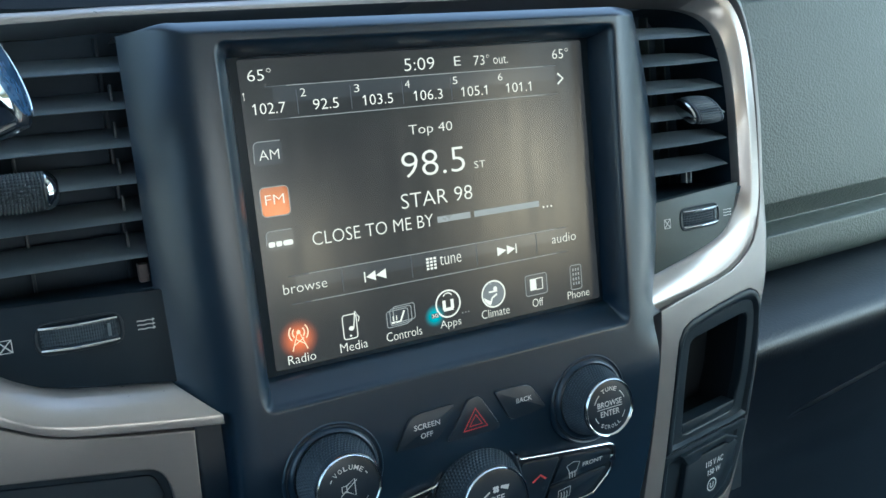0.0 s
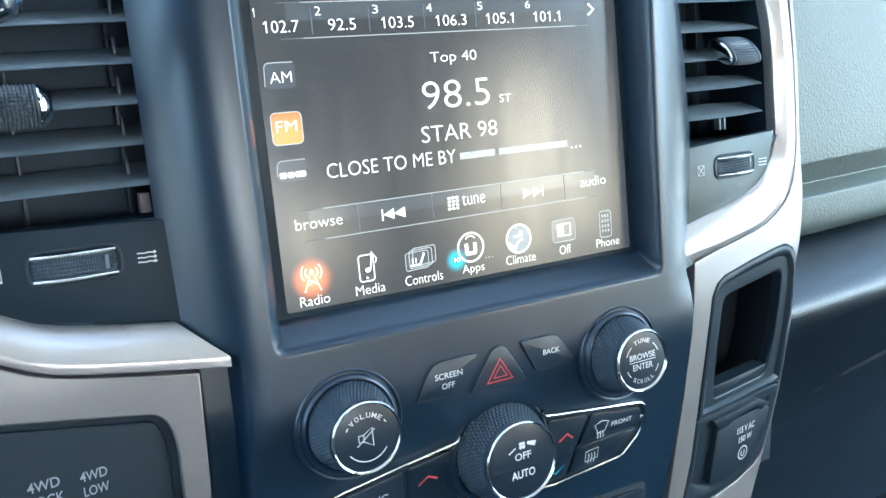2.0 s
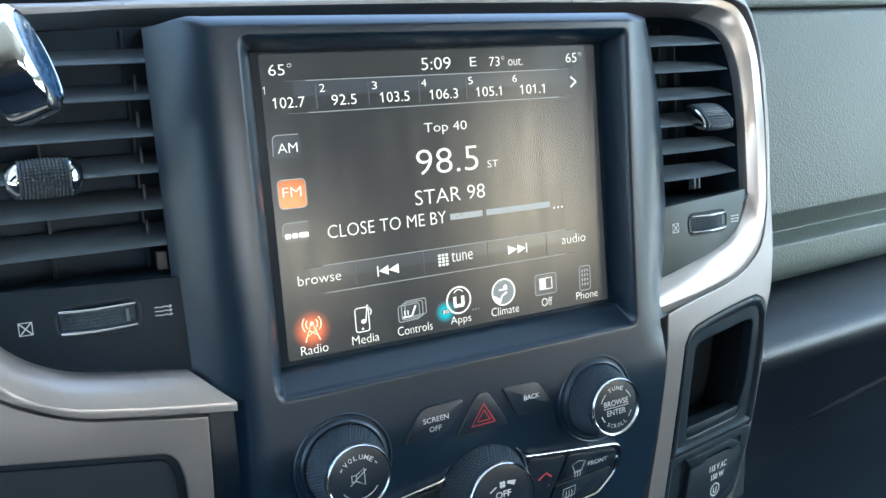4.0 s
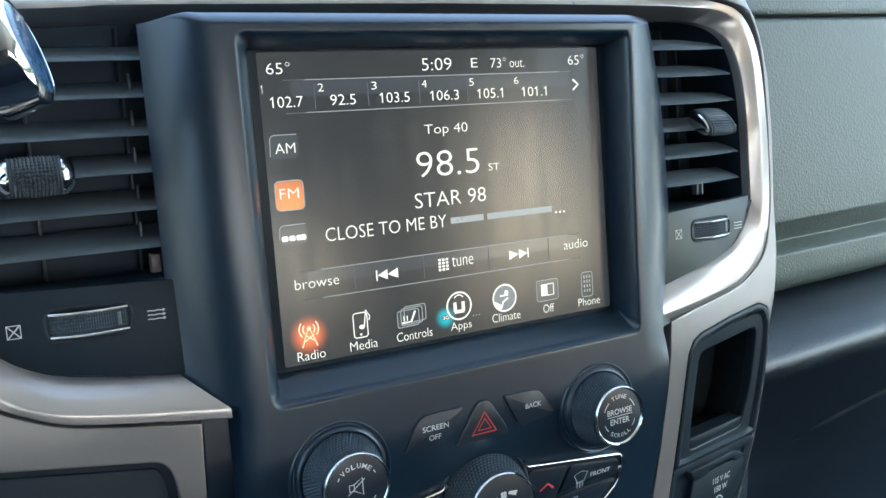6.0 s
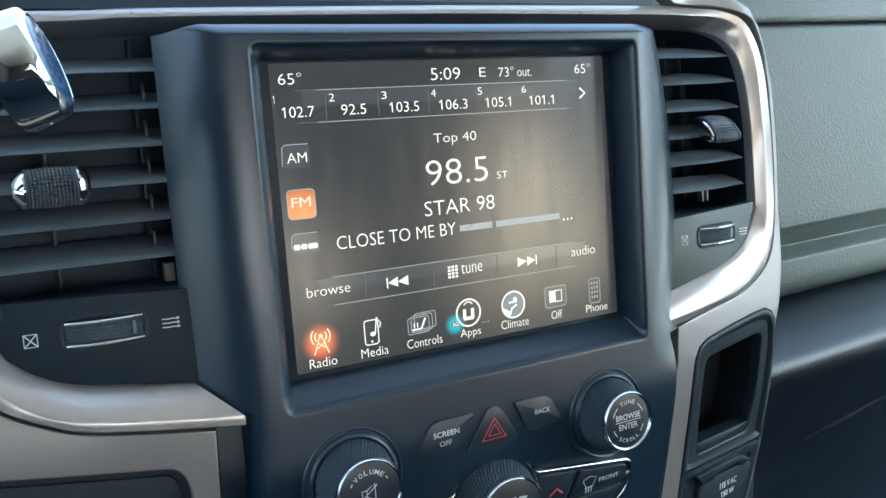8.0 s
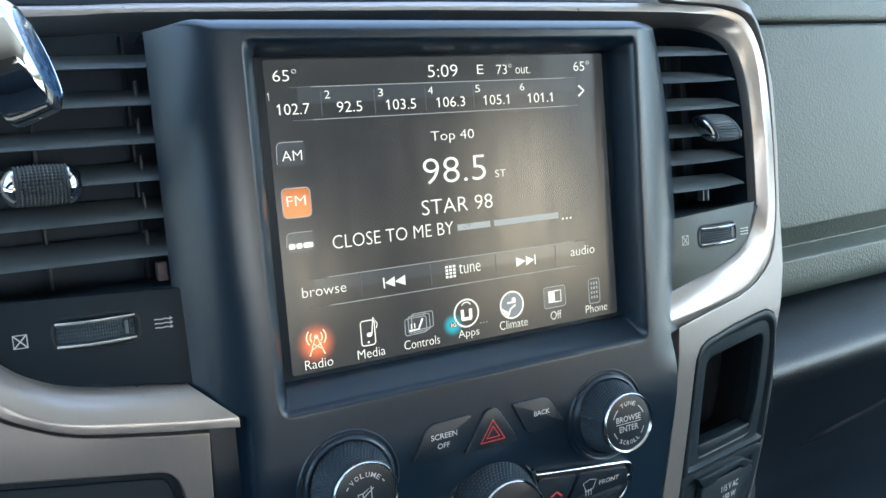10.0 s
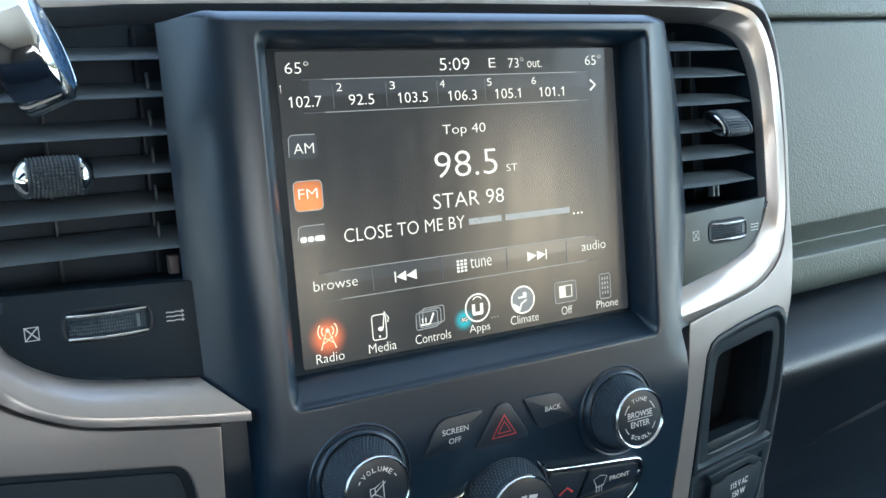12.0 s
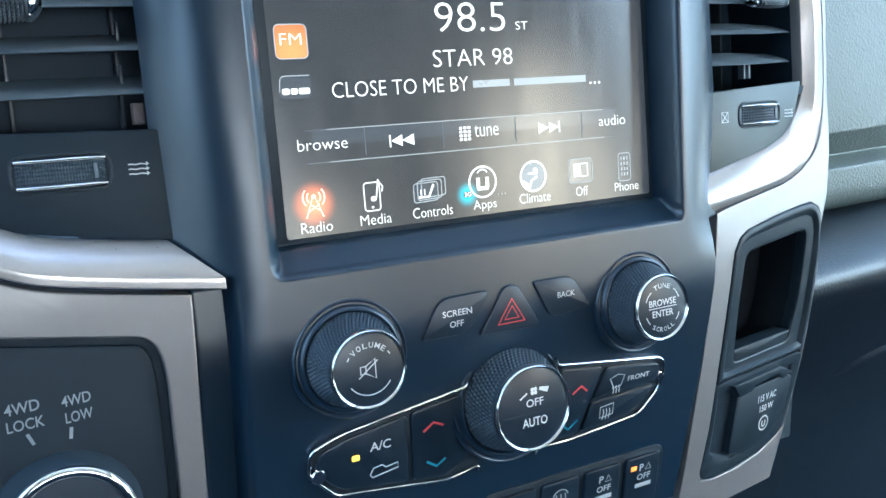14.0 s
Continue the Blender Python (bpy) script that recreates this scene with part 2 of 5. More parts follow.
def add_prism(bm, pts, front, back, bevel=0.0, surf=flat, hollow=None, cell=0.0):
    """A plate with the outline pts, its front edge eased by bevel; hollow: an inner outline with as many points, cut through."""
    def loop(ps, d):
        return [bm.verts.new(Vector((x, surf(x, z) + d, z)) / 1000) for x, z in ps]

    def band(a, b):
        for k in range(len(a)):
            bm.faces.new((a[k - 1], a[k], b[k], b[k - 1]))

    outer = loop(pts, back)
    rim = loop(pts, front + bevel)
    band(outer, rim)
    top = rim
    if bevel:
        mid = loop(inset(pts, bevel * 0.3), front + bevel * 0.3)
        top = loop(inset(pts, bevel), front)
        band(rim, mid)
        band(mid, top)
    if hollow:
        inner = loop(inset(hollow, -bevel) if bevel else hollow, front)
        band(top, inner)
        if bevel:
            low = loop(hollow, front + bevel)
            band(inner, low)
            inner = low
        deep = loop(hollow, back)
        band(inner, deep)
        band(deep, outer)
    else:
        if cell:
            add_lid(bm, inset(pts, bevel), front, surf, cell)
        else:
            fill(bm, top)
        fill(bm, outer[::-1])


def prism(*args, **kw):
    bm = bmesh.new()
    add_prism(bm, *args, **kw)
    return bm


def add_sheet(bm, pts, lift, surf=flat):
    """A flat print with the outline pts."""
    vs = [bm.verts.new(Vector((x, surf(x, z) + lift, z)) / 1000) for x, z in pts]
    fill(bm, vs)


def add_line(bm, pts, width, lift, surf=flat, closed=False):
    """A printed line of even width along pts."""
    n = len(pts)
    sides = []
    for k, p in enumerate(pts):
        a = Vector(pts[k - 1]) if (closed or k) else Vector(p)
        b = Vector(pts[(k + 1) % n]) if (closed or k < n - 1) else Vector(p)
        u = (b - a).normalized()
        m = Vector((-u.y, u.x)) * width / 2
        sides.append([bm.verts.new(Vector((q.x, surf(q.x, q.y) + lift, q.y)) / 1000) for q in (Vector(p) - m, Vector(p) + m)])
    for k in range(n if closed else n - 1):
        a, b = sides[k], sides[(k + 1) % n]
        bm.faces.new((a[0], b[0], b[1], a[1]))


def arc(x, z, r, a0, a1, n=12, rz=None):
    return [(x + r * math.cos(radians(a0 + (a1 - a0) * i / n)), z + (rz or r) * math.sin(radians(a0 + (a1 - a0) * i / n))) for i in range(n + 1)]


def lathe(x, z, profile, n=64, ripple=None, surf=flat):
    """Turns the profile of (radius, depth) round an axis that points out of the dash."""
    bm = bmesh.new()
    base = surf(x, z)

    def point(i, j):
        r, d = profile[j]
        if ripple:
            r += ripple(i, j)
        a = 2 * math.pi * i / n
        return x + r * math.cos(a), base + d, z + r * math.sin(a)

    vs = add_grid(bm, n, len(profile) - 1, point, closed_u=True)
    for j in (0, len(profile) - 1):
        if profile[j][0] > 0.01:
            bm.faces.new([row[j] for row in vs])
    bmesh.ops.remove_doubles(bm, verts=bm.verts, dist=1e-7)
    return bm


def glyphs(body, bold=0.0):
    """The outlines of a word as a flat mesh."""
    cu = bpy.data.curves.new("word", "FONT")
    cu.body, cu.resolution_u, cu.offset = body, 3, bold
    ob = new("word", cu)
    dg = bpy.context.evaluated_depsgraph_get()
    me = bpy.data.meshes.new_from_object(ob.evaluated_get(dg))
    bpy.data.objects.remove(ob)
    bpy.data.curves.remove(cu)
    return me


def add_text(bm, body, x0, z0, x1, z1, lift, surf=flat, bold=0.0, turn=0.0, slant=0.0):
    """Fits the word's ink into the box from (x0, z0) to (x1, z1)."""
    me = glyphs(body, bold)
    co = np.empty(len(me.vertices) * 3)
    me.vertices.foreach_get("co", co)
    co = co.reshape(-1, 3)
    lo, hi = co.min(0), co.max(0)
    polys = [list(p.vertices) for p in me.polygons]
    for k, ch in enumerate(body):
        if ch == "1":
            # the upstroke of the figure 1, which the built-in letters lack
            start = glyphs(body[:k + 1], bold)
            right = max(v.co.x for v in start.vertices)
            bpy.data.meshes.remove(start)
            first = len(co)
            co = np.vstack([co, [(right - 0.04, hi[1], 0), (right - 0.21, hi[1] * 0.80, 0), (right - 0.21, hi[1] * 0.70, 0), (right - 0.04, hi[1] * 0.82, 0)]])
            polys.append(list(range(first, first + 4)))
    lo = co.min(0)
    cx, cz = (x0 + x1) / 2, (z0 + z1) / 2
    vs = []
    for c in co:
        u = (c[0] - lo[0]) / max(hi[0] - lo[0], 1e-6) - 0.5
        v = (c[1] - lo[1]) / max(hi[1] - lo[1], 1e-6) - 0.5
        px, pz = u * (x1 - x0), v * (z1 - z0) + slant * u
        ca, sa = math.cos(radians(turn)), math.sin(radians(turn))
        px, pz = cx + px * ca - pz * sa, cz + px * sa + pz * ca
        vs.append(bm.verts.new(Vector((px, surf(px, pz) + lift, pz)) / 1000))
    for p in polys:
        try:
            bm.faces.new([vs[i] for i in p])
        except ValueError:
            pass
    bpy.data.meshes.remove(me)


def add_arc_text(bm, body, x, z, r, a0, a1, high, wide, lift, surf=flat, inward=False):
    """Letters set one by one round a circle, from the angle a0 to a1."""
    for k, ch in enumerate(body):
        a = a0 + (a1 - a0) * k / max(len(body) - 1, 1)
        px, pz = x + r * math.cos(radians(a)), z + r * math.sin(radians(a))
        w = wide * (0.35 if ch == "I" else 1.25 if ch == "M" else 1.0)
        add_text(bm, ch, px - w / 2, pz - high / 2, px + w / 2, pz + high / 2, lift, surf, 0.01, a + 90 if inward else a - 90)


def text_part(name, body, box, parent, mat, lift, surf=flat, bold=0.01, turn=0.0, label="", slant=0.0):
    bm = bmesh.new()
    add_text(bm, body, *box, lift, surf, bold, turn, slant)
    return part(name, bm, mat, parent, label)


def lerp_stations(stations, steps):
    """A smooth run (Catmull-Rom) through rows of points."""
    st = np.array(stations, float)
    out = []
    for k in range(len(st) - 1):
        p0, p1, p2, p3 = st[max(k - 1, 0)], st[k], st[k + 1], st[min(k + 2, len(st) - 1)]
        for i in range(steps):
            t = i / steps
            out.append(0.5 * (2 * p1 + (p2 - p0) * t + (2 * p0 - 5 * p1 + 4 * p2 - p3) * t * t + (3 * p1 - p0 - 3 * p2 + p3) * t ** 3))
    out.append(st[-1])
    return out


def smooth(a, b, x):
    t = min(1.0, max(0.0, (x - a) / (b - a)))
    return t * t * (3 - 2 * t)


def ring_points(pts, n=120):
    """The outline cut anew at n even angles round its middle."""
    xs, zs = [p[0] for p in pts], [p[1] for p in pts]
    cx, cz = (min(xs) + max(xs)) / 2, (min(zs) + max(zs)) / 2
    out = []
    for k in range(n):
        a = 2 * math.pi * k / n
        ux, uz = math.cos(a), math.sin(a)
        best = None
        for p, q in zip(pts, pts[1:] + pts[:1]):
            ex, ez = q[0] - p[0], q[1] - p[1]
            den = ux * ez - uz * ex
            if abs(den) < 1e-9:
                continue
            t = ((p[0] - cx) * ez - (p[1] - cz) * ex) / den
            u = ((p[0] - cx) * uz - (p[1] - cz) * ux) / den
            if t > 0 and -1e-6 <= u <= 1 + 1e-6 and (best is None or t > best):
                best = t
        out.append((cx + ux * best, cz + uz * best))
    return out


def add_frame(bm, outer, inner, steps, surf):
    """A moulded frame between two outlines: steps of (share of the way inwards, depth)."""
    a, b = ring_points(outer), ring_points(inner)
    n = len(a)
    loops = []
    for t, d in steps:
        loops.append([bm.verts.new(Vector((p[0] + (q[0] - p[0]) * t, surf(p[0] + (q[0] - p[0]) * t, p[1] + (q[1] - p[1]) * t) + d, p[1] + (q[1] - p[1]) * t)) / 1000) for p, q in zip(a, b)])
    for u, v in zip(loops, loops[1:]):
        for k in range(n):
            bm.faces.new((u[k - 1], u[k], v[k], v[k - 1]))
    return loops


# ---- the unseen cabin that closes the place: plain walls, roof and floor, with windows open to the sky, sized to shape the light ----
def cabin_box(name, x0, y0, z0, x1, y1, z1, mat, label, category, turn=None):
    bm = bmesh.new()
    bmesh.ops.create_cube(bm, size=1.0)
    for v in bm.verts:
        v.co = Vector((v.co.x * (x1 - x0), v.co.y * (y1 - y0), v.co.z * (z1 - z0)))
    bmesh.ops.bevel(bm, geom=list(bm.edges), offset=0.006, segments=2, affect="EDGES")
    ob = new(name, finish(name, bm, mat))
    ob.location = ((x0 + x1) / 2, (y0 + y1) / 2, (z0 + z1) / 2)
    if turn:
        ob.rotation_euler = [radians(a) for a in turn]
    return tagged(ob, label, category, kind="structure")


def pierced_wall(name, x0, x1, outer, hole, mat, label):
    """A side wall with one opening; outlines of (y, z) in metres."""
    bm = bmesh.new()
    a, b = ring_points(outer), ring_points(hole)
    loops = [[bm.verts.new((x, *p)) for p in pts] for x, pts in ((x0, a), (x0, b), (x1, b), (x1, a))]
    for u, v in zip(loops, loops[1:] + loops[:1]):
        for k in range(len(u)):
            bm.faces.new((u[k - 1], u[k], v[k], v[k - 1]))
    return tagged(new(name, finish(name, bm, mat)), label, "wall", kind="structure")


cabin_box("floor", -0.95, -2.1, 0.14, 0.95, 0.62, 0.20, CARPET, "dark carpeted cabin floor under the dashboard", "floor")
cabin_box("ceiling", -0.95, -2.1, 1.68, 0.95, 0.11, 1.72, LINING, "pale cloth cabin roof lining over the seats", "ceiling")
cabin_box("wall_front", -0.95, 0.56, 0.20, 0.95, 0.62, 0.98, CARPET, "dark bulkhead behind the dashboard", "wall")
cabin_box("wall_back", -0.95, -2.1, 0.20, 0.95, -2.04, 1.16, DOOR, "plain dark cabin back wall", "wall")
cabin_box("wall_back_header", -0.95, -2.1, 1.60, 0.42, -2.04, 1.68, DOOR, "plain dark wall over the rear window", "wall")
cabin_box("wall_back_corner", 0.42, -2.1, 1.38, 0.95, -2.04, 1.68, DOOR, "plain dark wall over the narrow rear pane", "wall")
cabin_box("wall_back_sill", -0.62, -2.1, 1.16, 0.42, -2.04, 1.25, DOOR, "plain dark sill under the rear window", "wall")
cabin_box("wall_back_left", -0.95, -2.1, 1.16, -0.62, -2.04, 1.60, DOOR, "plain dark wall beside the rear window", "wall")
cabin_box("wall_back_post", 0.42, -2.1, 1.16, 0.50, -2.04, 1.38, DOOR, "plain dark post between the rear panes", "wall")
cabin_box("wall_back_right", 0.68, -2.1, 1.16, 0.95, -2.04, 1.38, DOOR, "plain dark wall beside the rear window", "wall")
# Unseen wall added to keep rear light off the lower dash.
cabin_box("wall_light_blocker", -0.90, -0.98, 0.20, 0.90, -0.92, 0.92, BLOCKER, "unseen dark wall added to block light from the rear", "wall")
cabin_box("wall_left", -0.95, -2.04, 0.20, -0.90, 0.56, 0.83, TAN, "plain dark door lining below the driver window", "wall")
# Unseen side kept closed so less light reaches the driver's half.
cabin_box("wall_left_rear", -0.95, -2.04, 0.83, -0.90, -0.62, 1.68, DOOR, "unseen dark cabin side closed to cut light from the left", "wall")
cabin_box("wall_right", 0.90, -2.04, 0.20, 0.95, 0.56, 0.72, TAN, "plain dark door lining below the side windows", "wall")
cabin_box("wall_right_header", 0.90, -2.04, 1.56, 0.95, 0.11, 1.68, LINING, "plain grey rail over the side windows", "wall")
# Unseen opening, shaped to throw a wedge of glare on the screen.
quarter = rounded([(-1.80, 1.00), (-1.02, 1.02), (-1.22, 1.50), (-1.36, 1.52)], 0.06)
pierced_wall("wall_right_rear", 0.90, 0.95, [(-2.04, 0.72), (-0.90, 0.72), (-0.90, 1.56), (-2.04, 1.56)], quarter, DOOR, "unseen dark cabin side, its opening shaped for the screen glare")


def pane_material(name, color):
    """A thin tinted pane: it lets light straight through and mirrors a little."""
    m = bpy.data.materials.new(name)
    m.use_nodes = True
    tree = m.node_tree
    see, shine, both = tree.nodes.new("ShaderNodeBsdfTransparent"), tree.nodes.new("ShaderNodeBsdfGlossy"), tree.nodes.new("ShaderNodeMixShader")
    see.inputs["Color"].default_value = (*color, 1)
    shine.inputs["Roughness"].default_value = 0.03
    both.inputs["Fac"].default_value = 0.06
    tree.links.new(see.outputs[0], both.inputs[1])
    tree.links.new(shine.outputs[0], both.inputs[2])
    tree.links.new(both.outputs[0], tree.nodes["Material Output"].inputs["Surface"])
    return m


# Unseen panes; their tints colour the reflections on the dash.
pane_mat = pane_material("privacy_glass", (0.85, 0.80, 0.74))
front_mat = pane_material("green_tinted_glass", (0.975, 0.99, 0.955))
glare_mat = pane_material("glare_tint_glass", (0.96, 0.84, 0.67))
rear_pane = cabin_box("window_1", 0.918, -1.82, 0.99, 0.932, -1.0, 1.53, glare_mat, "unseen warm pane added to tint the screen glare", "window")
rear_pane.visible_shadow = False
# Small pane added for a patch of glare low on the screen.
back_pane = cabin_box("window_2", 0.495, -2.078, 1.155, 0.685, -2.066, 1.385, glare_mat, "unseen warm pane added for a patch of screen glare", "window")
back_pane.visible_shadow = False
cabin_box("window_3", -0.625, -2.078, 1.245, 0.425, -2.066, 1.605, pane_mat, "dark tinted rear window", "window")
for nm, x, y0, z0, z1, label in (("window_4", -0.932, -0.62, 0.83, 1.68, "green-tinted driver door window"), ("window_5", 0.918, -0.90, 0.72, 1.56, "green-tinted passenger door window")):
    cabin_box(nm, x, y0, z0, x + 0.014, 0.56, z1, front_mat, label, "window").visible_shadow = False
# Unseen ground, kept pale to brighten what the dash mirrors.
ground_bm = bmesh.new()
bmesh.ops.create_grid(ground_bm, x_segments=4, y_segments=4, size=600.0)
ground = new("ground", finish("ground", ground_bm, material("pale_ground", (0.45, 0.42, 0.37), 0.9, vary=0.15, grain=0.4, grain_scale=40)))
ground.location.z = -0.55
tagged(ground, "unseen ground around the vehicle, kept pale to brighten reflections", "ground", kind="structure")


def treeline():
    """A far ring of hedge and trees with an uneven top, added only to tint reflections."""
    bm = bmesh.new()
    n = 120

    def point(i, j):
        a = 2 * math.pi * i / n
        high = 1.6 + 1.2 * noise.noise(Vector((math.cos(a) * 3, math.sin(a) * 3, 0.3))) + 0.5 * noise.noise(Vector((math.cos(a) * 14, math.sin(a) * 14, 2.0)))
        far = 34.0 + 3.0 * noise.noise(Vector((math.cos(a) * 9, math.sin(a) * 9, j * 0.7)))
        return far * math.cos(a) * 1000, far * math.sin(a) * 1000, (-0.6 + (high + 0.6) * j / 6) * 1000

    add_grid(bm, n, 6, point, closed_u=True)
    return bm


hedge = new("backdrop", finish("backdrop", treeline(), material("dry_foliage", (0.24, 0.22, 0.13), 0.9, vary=0.3, grain=0.5, grain_scale=20)))
tagged(hedge, "unseen ring of dry trees added to tint reflections", "backdrop", kind="structure")


# ---- centre stack: one moulded faceplate round the screen and the controls ----
def right_edge(z):
    """Where the lower front of the faceplate ends, before the dark step beside the silver panel."""
    return panel_left(z) - 9.3


def panel_left(z):
    """The driver-facing edge of the passenger's silver panel."""
    return float(np.interp(-z, (76, 95, 120, 147, 173, 205, 222), (118.6, 119.2, 118.9, 117.5, 115.0, 112.0, 109.4)))


def flank_right(z):
    """The outer edge of the upper faceplate on the passenger's side: it narrows towards the top."""
    return float(np.interp(-z, (-78, -64, -45, -22, 18, 40, 60, 77), (116.4, 120.0, 123.2, 125.4, 127.0, 125.6, 122.8, 120.6)))


def slope(z):
    """How far the lower face draws back towards the floor."""
    t = -102 - z
    return 0.21 * (t if t > 8 else (t + 8) ** 2 / 32 if t > -8 else 0.0)


def face(x, z):
    """Depth of the front of the faceplate."""
    return -15.3 + slope(z)


def plate(x, z):
    """Depth of the whole faceplate, with the screen's recess, its flanks and its eased top."""
    d = face(x, z)
    half, start = (127.4, 98.0) if x < 0 else (flank_right(z), 92.0)
    t = max(0.0, (abs(x) - start) / (half - start))
    upper = 17.5 * t ** (2.3 - 0.4 * smooth(0, -60, z) if x < 0 else 1.9)
    top = 78.2 - 2.8 * smooth(110, 128, abs(x))
    ease = max(0.0, z - (top - 4.8 * (1 - smooth(104, 124, abs(x)))))
    upper += 0.5 * ease + 0.2 * ease ** 2
    t = abs(x) - (108.0 if x < 0 else right_edge(z) - 1.6)
    step = 15 * smooth(0, 2.4, t) + 10 * (smooth(13, 17, t) if x < 0 else smooth(11.5, 14, t))
    keep, cut = (smooth(-140, -77, z), smooth(-71, -77, z)) if x < 0 else (smooth(-96, -62, z), smooth(-76, -80, z))
    d += upper * keep * (1 - smooth(0, 2.4, t) * cut) + step * cut
    ax = max(0.0, -89.2 - x) / 7.6 if x < 0 else max(0.0, x - 86.6) / 5.0
    az = max(0.0, z - 65.4) / 5.5 if z > 0 else max(0.0, -65.2 - z) / 10.4
    s = (ax ** 3 + az ** 3) ** (1 / 3)
    if s < 1.0:
        round_in = math.sqrt(1 - (1 - s) ** 2)
        ramp = s if s < 0.8 else 0.8 + 0.2 * (1 - ((1 - s) / 0.2) ** 2) * 0.5 + (s - 0.8) * 0.5
        low = az / (ax + az + 1e-6) if z < 0 else 0.0
        ramp = 0.2 * smooth(0, 0.12, s) + 0.8 * ramp
        beside = 0.35 * ax / (ax + az + 1e-6) if x < 0 else 0.0
        k = round_in + (min(1.0, ramp) - round_in) * max(smooth(0.3, 0.8, low), beside)
        d = 1.2 + (d - 1.2) * k
    return d


def faceplate():
    xs = np.unique(np.round(np.concatenate([np.linspace(-128, -98, 30), np.linspace(-98, -84, 36), np.linspace(-84, 84, 60), np.linspace(84, 94, 26), np.linspace(94, 110, 16), np.linspace(110, 120, 24), np.linspace(120, 126, 6)]), 3))
    zs = np.unique(np.round(np.concatenate([np.linspace(-216, -120, 50), np.linspace(-120, -80, 36), np.linspace(-80, -62, 36), np.linspace(-62, 60, 40), np.linspace(60, 80, 44)]), 3))
    bm = bmesh.new()

    def point(i, j):
        x = float(xs[i])
        if j > len(zs) - 1:
            z = 78.2 - 2.8 * smooth(110, 128, abs(x))
            x = x if x < 84 else 84 + (x - 84) * (flank_right(z) - 84) / 42.0
            return x, plate(x, z) + 22, z - 0.5
        z = float(zs[j])
        top = 78.2 - 2.8 * smooth(110, 128, abs(x))
        if z > 60:
            z = 60 + (z - 60) * (top - 60) / 20.0
        if x > 84:
            edge = flank_right(z) + (panel_left(z) + 2 - flank_right(z)) * smooth(-60, -78, z)
            x = 84 + (x - 84) * (edge - 84) / 42.0
        return x, plate(x, z), z

    add_grid(bm, len(xs) - 1, len(zs), point)
    return bm


stack = thing("centre_stack", "charcoal moulded plastic centre stack with knobs and buttons round a touchscreen", "centre console", (0, -15, -215))
part("faceplate", faceplate(), CHARCOAL, stack, "charcoal satin plastic faceplate", 60)
part("backing", prism(box_pts(-122, -216, 122, 78), 19, 24), BLACK, stack)


def knob(name, x, z, tip, r0, r1, ring, legend):
    """A rubbed-grip rotary knob in a moulded collar, with a chrome ring and a dark cap."""
    d0 = face(x, z)
    prof = [(ring - 1.9, d0 + 6), (ring - 1.8, d0 - 1.4), (ring - 1.4, d0 - 2.8), (ring - 0.6, d0 - 3.3), (ring + 0.2, d0 - 3.0), (ring + 0.7, d0 - 1.9), (ring + 1.1, d0 - 0.9), (ring + 1.6, d0 - 0.8), (ring + 2.0, d0 - 1.5), (ring + 2.6, d0 - 1.7), (ring + 3.1, d0 - 1.2), (ring + 3.4, d0 - 0.3), (ring + 3.5, d0 + 3)]
    part("collar", lathe(x, z, prof, 72), CHARCOAL, stack, "moulded collar round a knob", 50)
    rows = 18
    prof = [(r0 - 0.8, d0 + 4), (r0, d0 - 0.6), (r0, d0 - 1.6)] + [(r0 + (r1 - r0) * k / rows, d0 - 2.0 + (tip + 2.2 - d0 + 2.0) * k / rows) for k in range(rows + 1)] + [(r1 - 0.8, tip + 1.6)]
    n = 140

    def ripple(i, j):
        return 0.6 if 3 <= j < 3 + rows and j % 2 and (i + j // 2) % 2 else 0.0

    body = part(name, lathe(x, z, prof, n, ripple), RUBBER, stack, "ribbed dark rubber rotary knob with a chrome ring", 1)
    part("chrome_ring", lathe(x, z, [(r1 - 0.2, tip + 2.6), (r1 + 0.25, tip + 1.4), (r1 + 0.1, tip + 0.3), (r1 - 0.4, tip - 0.3), (r1 - 0.9, tip - 0.1), (r1 - 1.25, tip + 0.7), (r1 - 1.4, tip + 2.0)], 72), CHROME, body, "polished chrome ring", 60)
    part("cap", lathe(x, z, [(r1 - 1.1, tip + 2.5), (r1 - 1.2, tip + 0.6), (r1 - 2.0, tip + 0.4), (0.0, tip + 0.35)], 56), GLOSS, body, "dark gloss cap")
    bm = bmesh.new()
    legend(bm, x, z, tip + 0.2)
    part("legend", bm, PRINT, body, "white printed legend")
    return body


def volume_legend(bm, x, z, d):
    add_arc_text(bm, "VOLUME", x, z, 8.7, 130, 50, 2.0, 1.65, d)
    for a in ((152, 143), (37, 28)):
        add_line(bm, arc(x, z, 9.0, *a, 4), 0.45, d)
    add_line(bm, arc(x, z, 9.0, 215, 325, 16), 0.4, d)
    add_line(bm, [(x - 3.4, z - 1.2), (x - 3.4, z + 1.4), (x - 1.4, z + 1.4), (x + 2.2, z + 3.6), (x + 2.2, z - 3.4), (x - 1.4, z - 1.2)], 0.45, d, closed=True)
    add_line(bm, [(x - 1.4, z + 1.4), (x - 1.4, z - 1.2)], 0.4, d)
    add_line(bm, [(x - 4.2, z - 2.6), (x + 3.2, z + 3.0)], 0.4, d)


